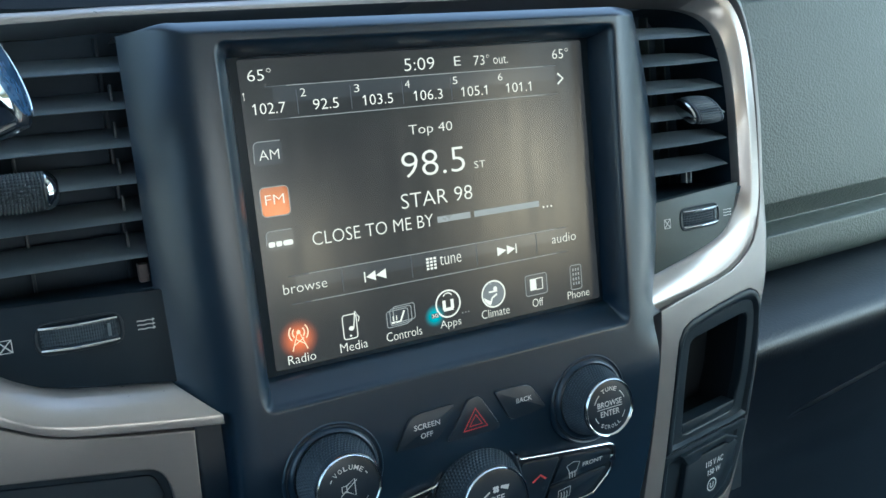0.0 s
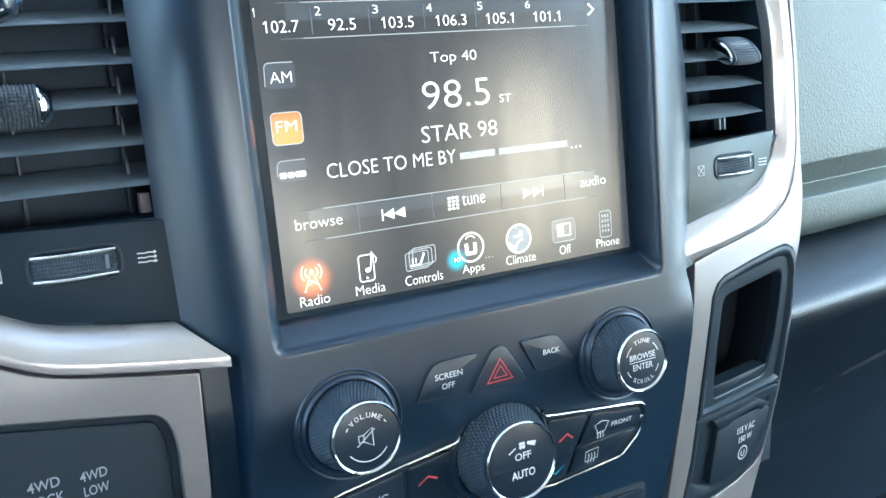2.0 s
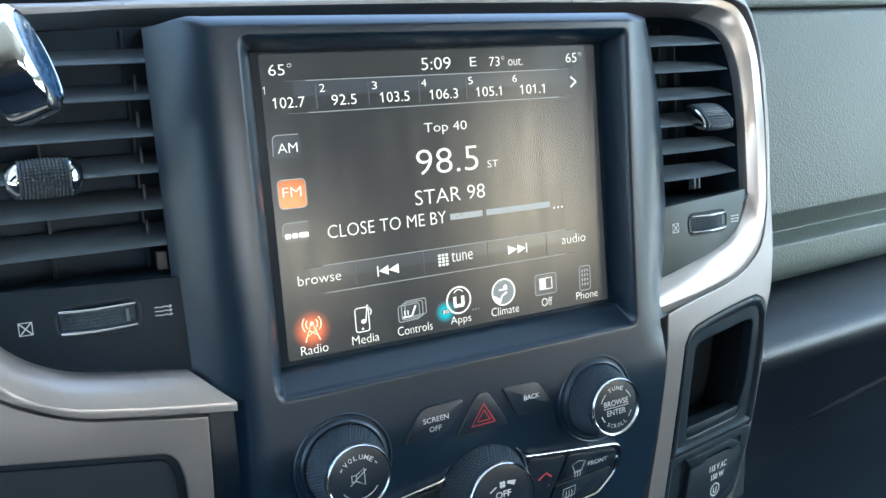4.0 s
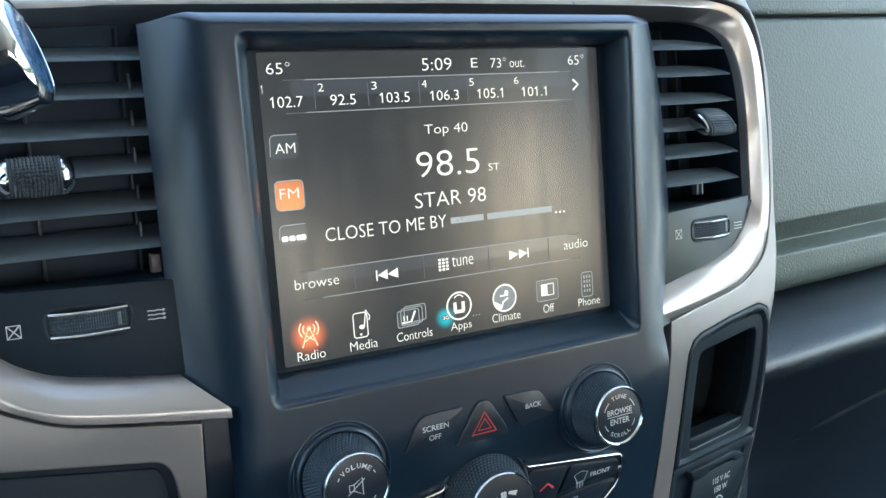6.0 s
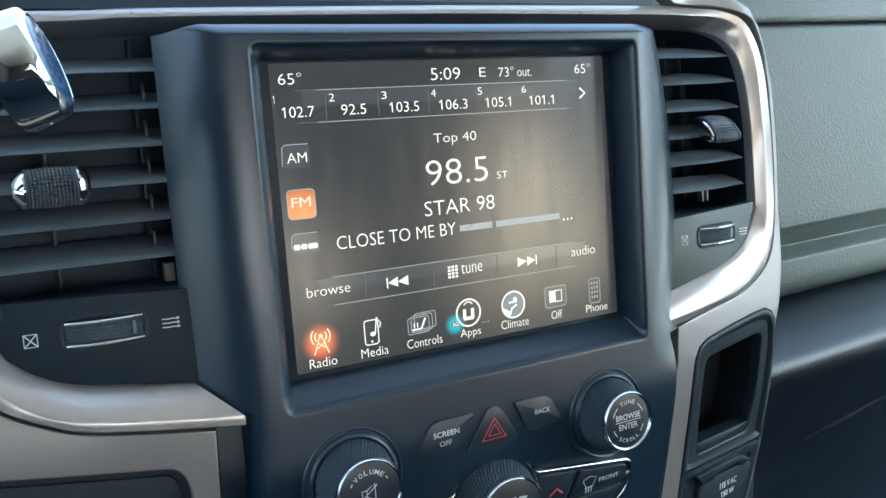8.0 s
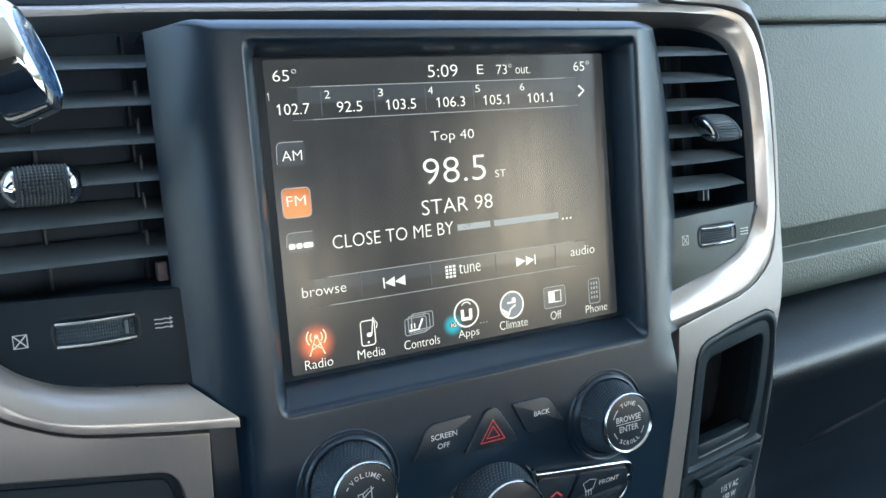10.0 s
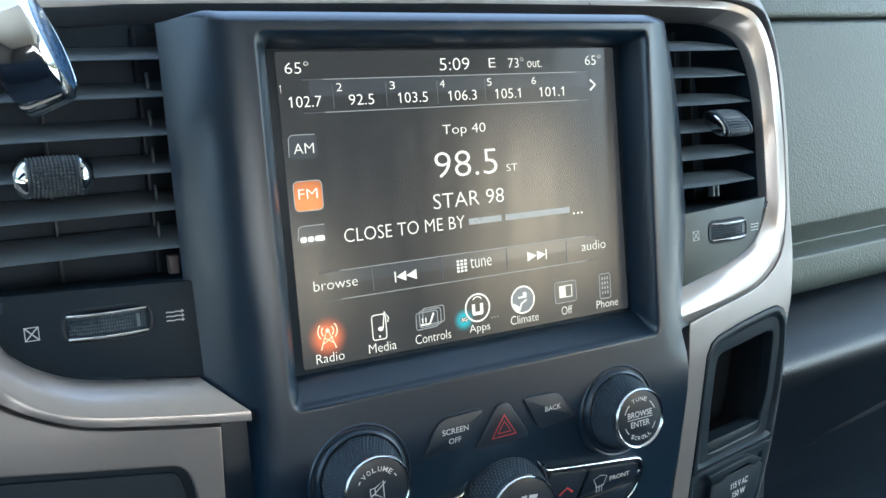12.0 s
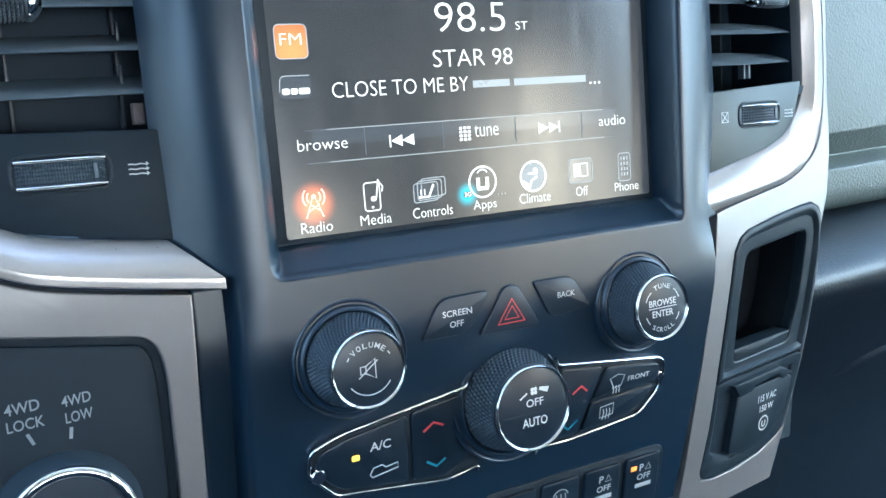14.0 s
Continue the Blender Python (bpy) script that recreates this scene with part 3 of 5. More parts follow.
def tune_legend(bm, x, z, d):
    add_arc_text(bm, "TUNE", x, z, 9.3, 112, 68, 2.0, 1.8, d)
    add_arc_text(bm, "SCROLL", x, z, 9.3, 238, 302, 1.9, 1.5, d, inward=True)
    for a in ((160, 130), (50, 20), (200, 222), (318, 340)):
        add_line(bm, arc(x, z, 9.3, *a, 6), 0.45, d)
    add_text(bm, "BROWSE", x - 7.2, z + 0.8, x + 7.2, z + 3.6, d, flat, 0.012)
    add_line(bm, [(x - 7.4, z), (x + 7.4, z)], 0.35, d)
    add_text(bm, "ENTER", x - 5.6, z - 3.8, x + 5.6, z - 1.0, d, flat, 0.012)


def fan_legend(bm, x, z, d):
    add_text(bm, "AUTO", x - 5.6, z - 7.2, x + 6.0, z - 3.6, d, flat, 0.012)
    add_text(bm, "OFF", x - 3.4, z + 0.8, x + 4.6, z + 4.0, d, flat, 0.012)
    for a in (45, 135, 225, 315):
        add_sheet(bm, circle_pts(x + 0.4 + 1.0 * math.cos(radians(a)), z + 7.0 + 1.0 * math.sin(radians(a)), 0.85, 10), d)
    add_line(bm, [(x - 6.2, z + 4.6), (x - 2.8, z + 6.6)], 0.7, d)
    add_sheet(bm, [(x + 2.8, z + 7.0), (x + 3.2, z + 8.2), (x + 7.6, z + 7.6), (x + 6.6, z + 5.4)], d)


knob("volume_knob", -70.1, -107.4, -33.0, 17.3, 14.0, 19.1, volume_legend)
knob("tune_knob", 62.3, -107.6, -31.5, 17.3, 14.0, 18.9, tune_legend)
fan = knob("fan_knob", -0.6, -138.6, -26.8, 21.8, 17.3, 24.2, fan_legend)
bm = bmesh.new()
add_line(bm, [(-14.8, -140.4), (13.6, -140.4)], 0.45, -26.6)
part("cap_groove", bm, LINER, fan, "fine groove across the cap")


def push_button(name, pts, radii, label):
    key = part(name, prism(rounded(pts, radii), -1.3, 3, 0.55, face), BUTTON, stack, label)
    part("key_gap", prism(inset(rounded(pts, radii), -0.6), -0.1, 2, 0.0, face), LINER, key, "dark gap round the key")
    return key


b1 = push_button("screen_button", [(-41.5, -106.3), (-24.0, -106.6), (-19.4, -104.2), (-11.6, -92.2), (-13.4, -90.9), (-33.6, -91.2)], [1.5, 3, 4, 2, 1.5, 5], "slanted dark screen button with a white legend")
text_part("legend", "SCREEN", (-32.6, -98.6, -19.8, -96.1), b1, PRINT, -1.42, face)
text_part("legend", "OFF", (-29.6, -103.0, -23.6, -100.5), b1, PRINT, -1.42, face)
b2 = push_button("hazard_button", [(-16.4, -108.8), (10.6, -109.4), (11.4, -107.2), (1.2, -90.6), (-4.6, -90.4)], [2, 2, 2, 3, 3], "dark triangular hazard button with a red triangle")
bm = bmesh.new()
add_line(bm, [(-8.0, -105.6), (4.4, -105.6), (-1.6, -95.8)], 0.8, -1.42, face, True)
add_line(bm, [(-5.0, -103.9), (1.6, -103.9), (-1.6, -98.8)], 0.7, -1.42, face, True)
part("triangle", bm, PRINT_RED, b2, "red double triangle")
b3 = push_button("back_button", [(17.0, -107.0), (37.2, -105.2), (29.0, -92.4), (24.6, -91.0), (8.8, -90.8)], [4, 2, 4, 3, 1.5], "slanted dark back button with a white legend")
text_part("legend", "BACK", (20.2, -99.2, 28.8, -96.8), b3, PRINT, -1.42, face)

# ---- climate control pads either side of the fan knob ----
climate = thing("climate_control_panel", "dark climate buttons with chrome edging beside the fan knob", "control panel", (0, -7, -168))


def climate_side(outline, radii, chrome_run, sections):
    plate_part = part("base_plate", prism(rounded(outline, radii), -0.9, 3, 0.5, face), BLACK, climate, "dark base plate")
    bm = bmesh.new()
    run = rounded(chrome_run, 3.0)[6:-6]
    n = 8
    pts = run

    def point(i, j):
        a, b = Vector(pts[max(i - 1, 0)]), Vector(pts[min(i + 1, len(pts) - 1)])
        u = (b - a).normalized()
        ang = 2 * math.pi * j / n
        off = 0.85 * math.cos(ang)
        x, z = pts[i][0] - u.y * off, pts[i][1] + u.x * off
        return x, face(x, z) - 1.3 - 1.2 * math.sin(ang), z

    add_grid(bm, len(pts) - 1, n, point)
    part("chrome_edge", bm, CHROME, plate_part, "polished chrome edging", 70)
    keys = []
    for nm, pts2, rad in sections:
        keys.append(part(nm, prism(rounded(pts2, rad), -2.1, 0, 0.7, face), GLOSS, climate, "dark gloss climate button"))
    return keys


kr = climate_side(
    [(14, -166.5), (31, -167), (68, -163.5), (79.5, -152.5), (81.5, -140), (79, -136.5), (21, -128.5)], [2, 8, 10, 8, 3, 3, 2],
    [(21, -100), (21, -129), (79, -137), (81.6, -141), (79.5, -152.5), (69, -163), (31, -166.5), (14, -166), (14, -190)],
    [("temperature_button", [(24, -131.6), (46.4, -134.8), (35.0, -164.0), (18, -164.6)], 2.0),
     ("front_defrost_button", [(48.2, -135.2), (77.0, -139.0), (79.2, -142), (78, -147.6), (42.2, -149.6)], [2, 3, 3, 2, 1]),
     ("rear_defrost_button", [(41.6, -151.0), (77.0, -149.2), (66.4, -161.4), (36.8, -164.0)], [1, 3, 8, 2])])
kl = climate_side(
    [(-14, -166.5), (-29, -169.5), (-76, -163), (-87.5, -151), (-87, -142), (-75, -137), (-21, -128.5)], [2, 8, 8, 8, 5, 5, 2],
    [(-21, -100), (-21, -129), (-75, -137), (-87, -141.6), (-88, -151), (-77, -162.6), (-29, -169), (-14, -166), (-14, -190)],
    [("air_button", [(-48, -135.2), (-73.6, -139.4), (-84.6, -143.2), (-85.4, -150), (-75.4, -160.8), (-46.6, -164.6)], [2, 4, 4, 4, 6, 2]),
     ("temperature_button", [(-23.6, -131.6), (-46.2, -134.8), (-44.8, -164.9), (-29.6, -166.8), (-19, -160)], 2.0)])
L2 = -2.25


def print_lines(parent, lines, mat=PRINT, name="symbol", width=0.5, lift=L2, surf=face):
    bm = bmesh.new()
    for pts, closed in lines:
        add_line(bm, pts, width, lift, surf, closed)
    return part(name, bm, mat, parent)


print_lines(kr[0], [([(30.6, -144.4), (35.0, -141.4), (38.4, -144.4)], False)], PRINT_RED, width=1.0)
print_lines(kr[0], [([(27.2, -158.8), (29.6, -161.0), (34.4, -157.4)], False)], PRINT_BLUE, width=1.0)
text_part("legend", "FRONT", (60.6, -144.6, 72.8, -142.2), kr[1], PRINT, L2, face)
print_lines(kr[1], [([(50.6, -141.6), (54.6, -140.0), (58.6, -141.0), (56.8, -145.8), (53.0, -146.2)], True)]
            + [(arc(52.9 + 1.6 * k, -146.0, 0.6, 90, 270, 6) + [(52.9 + 1.6 * k, -149.0)], False) for k in range(3)], width=0.42)
print_lines(kr[2], [([(46.6, -154.4), (53.8, -153.6), (53.6, -158.8), (46.4, -159.6)], True)]
            + [([(48.2 + 1.7 * k, -155.6), (48.6 + 1.7 * k, -157.2), (48.0 + 1.7 * k, -160.8)], False) for k in range(3)], width=0.42)
text_part("legend", "A/C", (-63.4, -147.0, -54.8, -143.2), kl[0], PRINT, L2, face)
bm = bmesh.new()
add_prism(bm, rounded(box_pts(-70.8, -149.2, -67.8, -147.0), 0.6), L2 - 0.5, L2 + 1, 0.25, face)
part("indicator_lamp", bm, AMBER, kl[0], "lit amber indicator")
print_lines(kl[0], [([(-63.4, -157.0), (-62.0, -154.4), (-58.4, -153.8), (-56.8, -155.2), (-51.8, -154.4), (-51.6, -156.6), (-62.4, -158.4)], True)], width=0.5)
print_lines(kl[1], [([(-40.8, -144.2), (-36.4, -141.0), (-31.9, -143.2)], False)], PRINT_RED, width=1.0)
print_lines(kl[1], [([(-39.0, -158.0), (-34.6, -160.9), (-30.6, -158.4)], False)], PRINT_BLUE, width=1.0)
part("dial_knob", lathe(-84.2, -152, [(3.0, 3), (3.0, -2.4), (2.4, -3.2), (0, -3.4)], 24, surf=face), CHROME, climate, "small chrome end stud")
part("dial_knob", lathe(80.0, -146, [(2.2, 3), (2.2, -1.6), (1.6, -2.2), (0, -2.4)], 24, surf=face), CHROME, climate, "small chrome end stud")
part("stud", lathe(37.2, -149.6, [(1.0, 1), (1.0, -2.3), (0, -2.5)], 16, surf=face), GLOSS, climate)

# ---- row of switches under the climate controls ----
switches = thing("switch_row", "row of dark square switches under the climate controls", "switch", (52, 0, -216))
part("switch_surround", prism(rounded(box_pts(-12, -222, 88.5, -183), 6), -0.8, 4, 0.6, face), BLACK, switches, "dark moulded switch surround")
GREY_PRINT = material("grey_print", (0.42, 0.44, 0.46), 0.5)
for k, x in enumerate((-5.5, 18.0, 41.5, 65.0)):
    sw = part("switch", prism(rounded(box_pts(x, -214, x + 20.4, -186), 2), -2.6, 2, 0.8, face), GLOSS, switches, "dark square switch with white marks")
    bm = bmesh.new()
    if k > 1:
        add_text(bm, "P", x + 8.0, -193.6, x + 10.4, -190.0, -2.75, face, 0.02)
        add_line(bm, [(x + 11.6, -193.4), (x + 14.8, -193.4), (x + 13.2, -190.2)], 0.5, -2.75, face, True)
        add_text(bm, "OFF", x + 7.0, -198.4, x + 15.0, -195.2, -2.75, face, 0.015)
        add_sheet(bm, box_pts(x + 6.2, -202.4, x + 15.8, -200.2), -2.75, face)
    else:
        add_line(bm, arc(x + 10.2, -194.6, 4.2, 20, 160, 10), 0.6, -2.75, face)
        for o in (-2.4, 0, 2.4):
            add_line(bm, [(x + 10.2 + o, -192.6), (x + 10.6 + o, -195.4), (x + 10.0 + o, -198.2)], 0.6, -2.75, face)
        add_line(bm, [(x + 5.4, -199.2), (x + 15.0, -199.2)], 0.6, -2.75, face)
    part("legend", bm, GREY_PRINT, sw, "small grey marks")
    if k == 3:
        part("indicator_lamp", prism(box_pts(x + 3.0, -192.6, x + 6.2, -190.4), -3.0, 0, 0.2, face), AMBER_DEEP, sw, "lit amber indicator")

# ---- touchscreen with the lit radio page ----
screen = thing("touchscreen_display", "lit radio touchscreen with warm white text set in the centre stack", "touchscreen", (0, 0, -66))
part("border", prism(rounded(box_pts(-90.2, -65.4, 87.6, 66.0), 2.5), 0.35, 2.0, 0.2), BLACK, screen, "black border of the screen")
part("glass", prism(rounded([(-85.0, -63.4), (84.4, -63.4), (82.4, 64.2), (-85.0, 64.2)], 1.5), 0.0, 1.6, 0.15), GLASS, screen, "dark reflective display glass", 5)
UP = -0.12
WORDS = [
    ("65°", -81.4, 55.6, -71.6, 60.2), ("5:09", -12.4, 55.4, 2.3, 60.6), ("E", 12.3, 56.2, 15.6, 60.2), ("73°", 22.4, 55.8, 30.6, 60.2),
    ("out.", 32.6, 55.8, 40.5, 59.0), ("65°", 65.3, 56.2, 74.5, 60.8), ("Top 40", -13.3, 26.8, 8.4, 32.2), ("98.5", -18.3, 9.4, 13.3, 20.6),
    ("ST", 18.1, 9.8, 23.9, 13.0), ("STAR 98", -20.3, -3.8, 15.7, 2.7), ("CLOSE TO ME BY", -62.6, -13.4, -5.5, -7.8),
    ("AM", -80.7, 24.2, -72.3, 28.2), ("FM", -80.5, 6.0, -72.5, 10.0), ("browse", -77.7, -31.8, -58.4, -27.6), ("tune", -4.1, -31.8, 7.0, -27.4),
    ("audio", 57.7, -31.6, 72.0, -27.2), ("Radio", -79.3, -61.8, -67.1, -57.9), ("Media", -55.9, -61.6, -43.1, -57.7), ("Controls", -33.9, -61.4, -16.4, -57.4),
    ("Apps", -6.8, -62.0, 4.0, -57.3), ("Climate", 15.2, -60.9, 30.6, -56.9), ("Off", 43.9, -60.7, 50.2, -56.7), ("Phone", 64.8, -60.8, 78.0, -57.0),
]
for body, *box in WORDS:
    text_part("text", body, box, screen, LIT, UP, bold=-0.013, label="lit warm white lettering")
for k, (num, body, x0, x1) in enumerate((("1", "102.7", -80.9, -67.3), ("2", "92.5", -55.5, -44.3), ("3", "103.5", -33.3, -19.3), ("4", "106.3", -9.2, 5.0), ("5", "105.1", 14.6, 28.1), ("6", "101.1", 38.4, 52.2))):
    text_part("text", body, (x0, 42.4, x1, 46.7), screen, LIT, UP, bold=-0.010, label="lit warm white lettering")
    nx = -84.2 + 23.72 * k
    text_part("text", num, (nx, 48.2, nx + (0.55 if k == 0 else 2.4), 51.4), screen, LIT, UP, bold=-0.010, label="lit warm white lettering")


def lit(name, shapes, mat=LIT, parent=None, lift=UP, label=""):
    """One lit mark on the display: outlines to fill, or (points, width, closed) for a line."""
    bm = bmesh.new()
    for s in shapes:
        if isinstance(s, tuple) and isinstance(s[1], (int, float)) and isinstance(s[0], list):
            add_line(bm, s[0], s[1], lift, flat, s[2])
        else:
            add_sheet(bm, s, lift)
    return part(name, bm, mat, parent or screen, label)


LIT_BAR = material("lit_bar_white", (0.03, 0.03, 0.03), 0.3, emit=(1.0, 0.88, 0.70), power=0.085)
lit("text_bar", [box_pts(-3.4, -12.4, 13.8, -9.6)], LIT_BAR, label="plain lit bar")
lit("text_bar", [box_pts(15.8, -12.4, 51.8, -9.6)], LIT_BAR, label="plain lit bar")
lit("dots", [circle_pts(54.2 + 2.3 * k, -13.0, 0.5, 10) for k in range(3)])
for z in (53.1, 40.0, -24.6, -36.5):
    lit("divider_line", [([(-66, z), (60, z)], 0.35, False)], LIT_DIM, label="thin lit line")
    lit("divider_line", [([(-75, z), (-66, z)], 0.3, False)], LIT_FAINT, label="thin fading line")
    lit("divider_line", [([(60, z), (67, z)], 0.3, False)], LIT_FAINT, label="thin fading line")
lit("bar_band", [box_pts(-72, -30.4, 66, -24.9)], LIT_BAND, lift=-0.05, label="faint grey band")
lit("bar_band", [box_pts(-72, 46.4, 66, 52.8)], LIT_BAND, lift=-0.05, label="faint grey band")
for x in (-62.1, -38.5, -14.4, 9.6):
    lit("divider_line", [([(x, 51.2), (x, 41.4)], 0.35, False)], LIT_FAINT)
for x in (-51.4, -18.3, 15.2, 48.6):
    lit("divider_line", [([(x, -25.0), (x, -35.0)], 0.35, False)], LIT_FAINT)
lit("arrow_symbol", [([(67.6, 49.3), (70.6, 46.9), (67.4, 44.4)], 0.9, False)])
lit("key_face", [rounded(box_pts(-82.6, 22.0, -70.8, 31.5), 1.8)], LIT_BAND, lift=-0.05, label="faint grey key")
lit("key_face", [rounded(box_pts(-82.2, -12.8, -70.4, -4.9), 1.8)], LIT_BAND, lift=-0.05, label="faint grey key")
lit("key_outline", [(arc(-80.6, 29.6, 2.0, 180, 90, 5) + [(-71.4, 31.6)], 0.35, False), ([(-82.6, 29.6), (-82.9, 23.0)], 0.3, False)], LIT_DIM)
lit("key_outline", [(arc(-80.0, -6.8, 2.0, 180, 90, 5) + [(-70.8, -4.8)], 0.35, False), ([(-82.0, -6.8), (-82.3, -10.5)], 0.3, False)], LIT_DIM)
lit("key_outline", [(rounded(box_pts(-82.4, 1.2, -70.4, 13.2), 2.2), 0.4, True)], LIT_DIM)
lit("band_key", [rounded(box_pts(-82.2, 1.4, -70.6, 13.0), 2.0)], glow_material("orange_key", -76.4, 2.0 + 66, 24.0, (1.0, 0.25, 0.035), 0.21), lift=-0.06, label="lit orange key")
lit("station_logo", [rounded(box_pts(-81.4, -11.4, -78.6, -9.2), 0.8), rounded(box_pts(-78.2, -11.4, -75.6, -9.2), 0.8), rounded(box_pts(-75.2, -11.4, -71.0, -9.2), 0.8)], label="plain white blocks")
lit("track_symbol", [box_pts(-41.4, -33.0, -40.8, -28.4), [(-40.6, -30.7), (-36.0, -32.9), (-36.0, -28.5)], [(-36.0, -30.7), (-31.0, -32.9), (-31.0, -28.5)]])
lit("track_symbol", [box_pts(36.6, -32.7, 37.2, -28.1), [(36.4, -30.4), (31.8, -32.6), (31.8, -28.2)], [(31.6, -30.4), (26.4, -32.6), (26.4, -28.2)]])
lit("keypad_symbol", [box_pts(-11.0 + 1.9 * i, -32.9 + 1.5 * j, -9.7 + 1.9 * i, -31.9 + 1.5 * j) for i in range(3) for j in range(4)])
LIT_PEACH = material("lit_peach", (0.3, 0.2, 0.1), 0.4, emit=(1.0, 0.62, 0.34), power=0.24)
lit("radio_symbol", [([(-76.8, -56.3), (-73.5, -47.6), (-70.2, -56.3)], 0.55, False), ([(-75.9, -54.0), (-71.4, -51.4)], 0.4, False), ([(-71.1, -54.0), (-75.0, -51.4)], 0.4, False), circle_pts(-73.5, -48.6, 0.9, 14)]
    + [(arc(-73.5, -48.8, r, a - 42, a + 42, 8), 0.55, False) for r in (2.6, 4.2) for a in (0, 180)], LIT_PEACH, lift=-0.16, label="lit aerial mast symbol")
lit("media_symbol", [(rounded(box_pts(-53.6, -56.3, -47.2, -45.6), 1.4), 0.45, True), circle_pts(-49.8, -51.8, 1.25, 14, 1.0), ([(-48.7, -51.6), (-47.6, -44.6), (-45.8, -47.6), (-46.4, -49.4)], 0.5, False), circle_pts(-50.4, -55.0, 0.5, 10)])
LIT_GREY = material("lit_grey", (0.02, 0.02, 0.02), 0.25, emit=(1.0, 0.90, 0.76), power=0.05)
lit("seat_symbol", [(rounded([(-32.9 + o, -55.4 + o * 0.5), (-22.4 + o, -55.0 + o * 0.5), (-22.4 + o, -47.8 + o * 0.5), (-32.9 + o, -48.0 + o * 0.5)], 1.2), 0.4, True) for o in (0, 1.7, 3.4)], LIT_DIM)
lit("seat_symbol_fill", [rounded(box_pts(-32.4, -54.8, -22.8, -48.2), 1.0)], LIT_BAND, lift=-0.06)
lit("seat_symbol_mark", [([(-24.2, -48.8), (-26.4, -53.4), (-30.8, -53.4)], 0.9, False), ([(-29.8, -50.4), (-29.8, -52.6)], 0.5, False), ([(-28.2, -50.4), (-28.2, -52.6)], 0.5, False)])
lit("apps_symbol", [(circle_pts(-1.9, -50.0, 6.2, 36), 0.75, True)])
lit("apps_symbol_mark", [([(-4.0, -48.2), (-4.0, -52.6)], 1.6, False), ([(0.2, -48.2), (0.2, -52.6)], 1.6, False), ([(-4.4, -52.6), (0.6, -52.6)], 1.5, False), (arc(-1.9, -47.6, 2.6, 30, 150, 8), 0.5, False)])
lit("badge_plate", [box_pts(-11.0, -55.5, -7.2, -53.2)], LIT_BAND, lift=-0.13)
text_part("text", "3G", (-10.6, -55.2, -7.6, -53.5), screen, LIT, -0.18)
lit("dots", [circle_pts(5.2 + 1.6 * k, -55.7, 0.35, 8) for k in range(3)], LIT_DIM)
lit("climate_symbol", [(circle_pts(22.5, -50.0, 6.2, 36), 0.8, True)])
lit("climate_symbol_fill", [circle_pts(22.5, -50.0, 5.6, 30)], LIT_GREY, lift=-0.06)
lit("climate_symbol_mark", [circle_pts(23.6, -47.6, 1.1, 12), ([(20.0, -48.8), (24.6, -48.8)], 0.8, False), ([(24.4, -50.2), (21.6, -51.8), (20.4, -54.6)], 0.9, False), arc(22.5, -50, 5.6, 190, 250, 6) + [(20.6, -53.2)]])
lit("power_symbol", [(rounded(box_pts(40.6, -54.8, 53.0, -44.8), 1.4), 0.4, True)], LIT_DIM)
lit("power_symbol_fill", [rounded(box_pts(41.0, -54.4, 52.6, -45.2), 1.2)], LIT_BAND, lift=-0.06)
lit("power_symbol_mark", [box_pts(43.2, -52.4, 46.8, -46.8), ([(46.8, -46.9), (50.4, -46.9), (50.4, -52.3), (46.8, -52.3)], 0.5, False)])
lit("phone_symbol", [(rounded(box_pts(67.2, -56.4, 73.8, -44.2), 1.4), 0.4, True)] + [box_pts(68.5 + 1.6 * i, -47.2 - 2.3 * j, 69.3 + 1.6 * i, -45.8 - 2.3 * j) for i in range(3) for j in range(4)], LIT_DIM)

# ---- stations of the swept silver trim: inner edge, crest and outer edge, from the low end round the vent to the middle ----
SWEEP_RIGHT_LOW = [
    ((106, -1, -60), (106, -9, -71.5), (106, -7.5, -76.8)),
    ((147.1, 1, -51.7), (143, -6, -67.5), (143.5, -4, -71.0)),
    ((170.6, 3, -44.9), (174, -1.5, -61.8), (177.5, 1.2, -64.9)),
    ((180.5, 4.5, -36.7), (190.4, 1, -48.2), (198.2, 4.5, -51.2)),
    ((189.3, 6, -22.4), (196, 2, -24.9), (205.3, 5.6, -28.6)),
    ((190.4, 7, 0.5), (197, 2.5, -0.7), (205.8, 5.7, -1.7)),
]
SWEEP_RIGHT_HIGH = [
    ((188.0, 6.2, 29.8), (196, 3.5, 29), (203.8, 5.4, 28.7)),
    ((185.2, 8, 53.7), (193.5, 5, 57.7), (198.5, 5.0, 59.5)),
    ((177.1, 9.5, 69.5), (185.2, 6, 76.3), (188, 5.5, 80.2)),
    ((166.8, 19, 78.2), (170.7, 8, 83.5), (171.5, 7.5, 87.6)),
    ((148, 32, 82), (148, 9.0, 85.2), (149, 11.4, 89.9)),
    ((123, 34, 82.6), (123, 9.2, 85.7), (124, 12.2, 90.7)),
    ((0, 34, 82.6), (0, 9.2, 85.5), (0, 12.2, 89.8)),
]
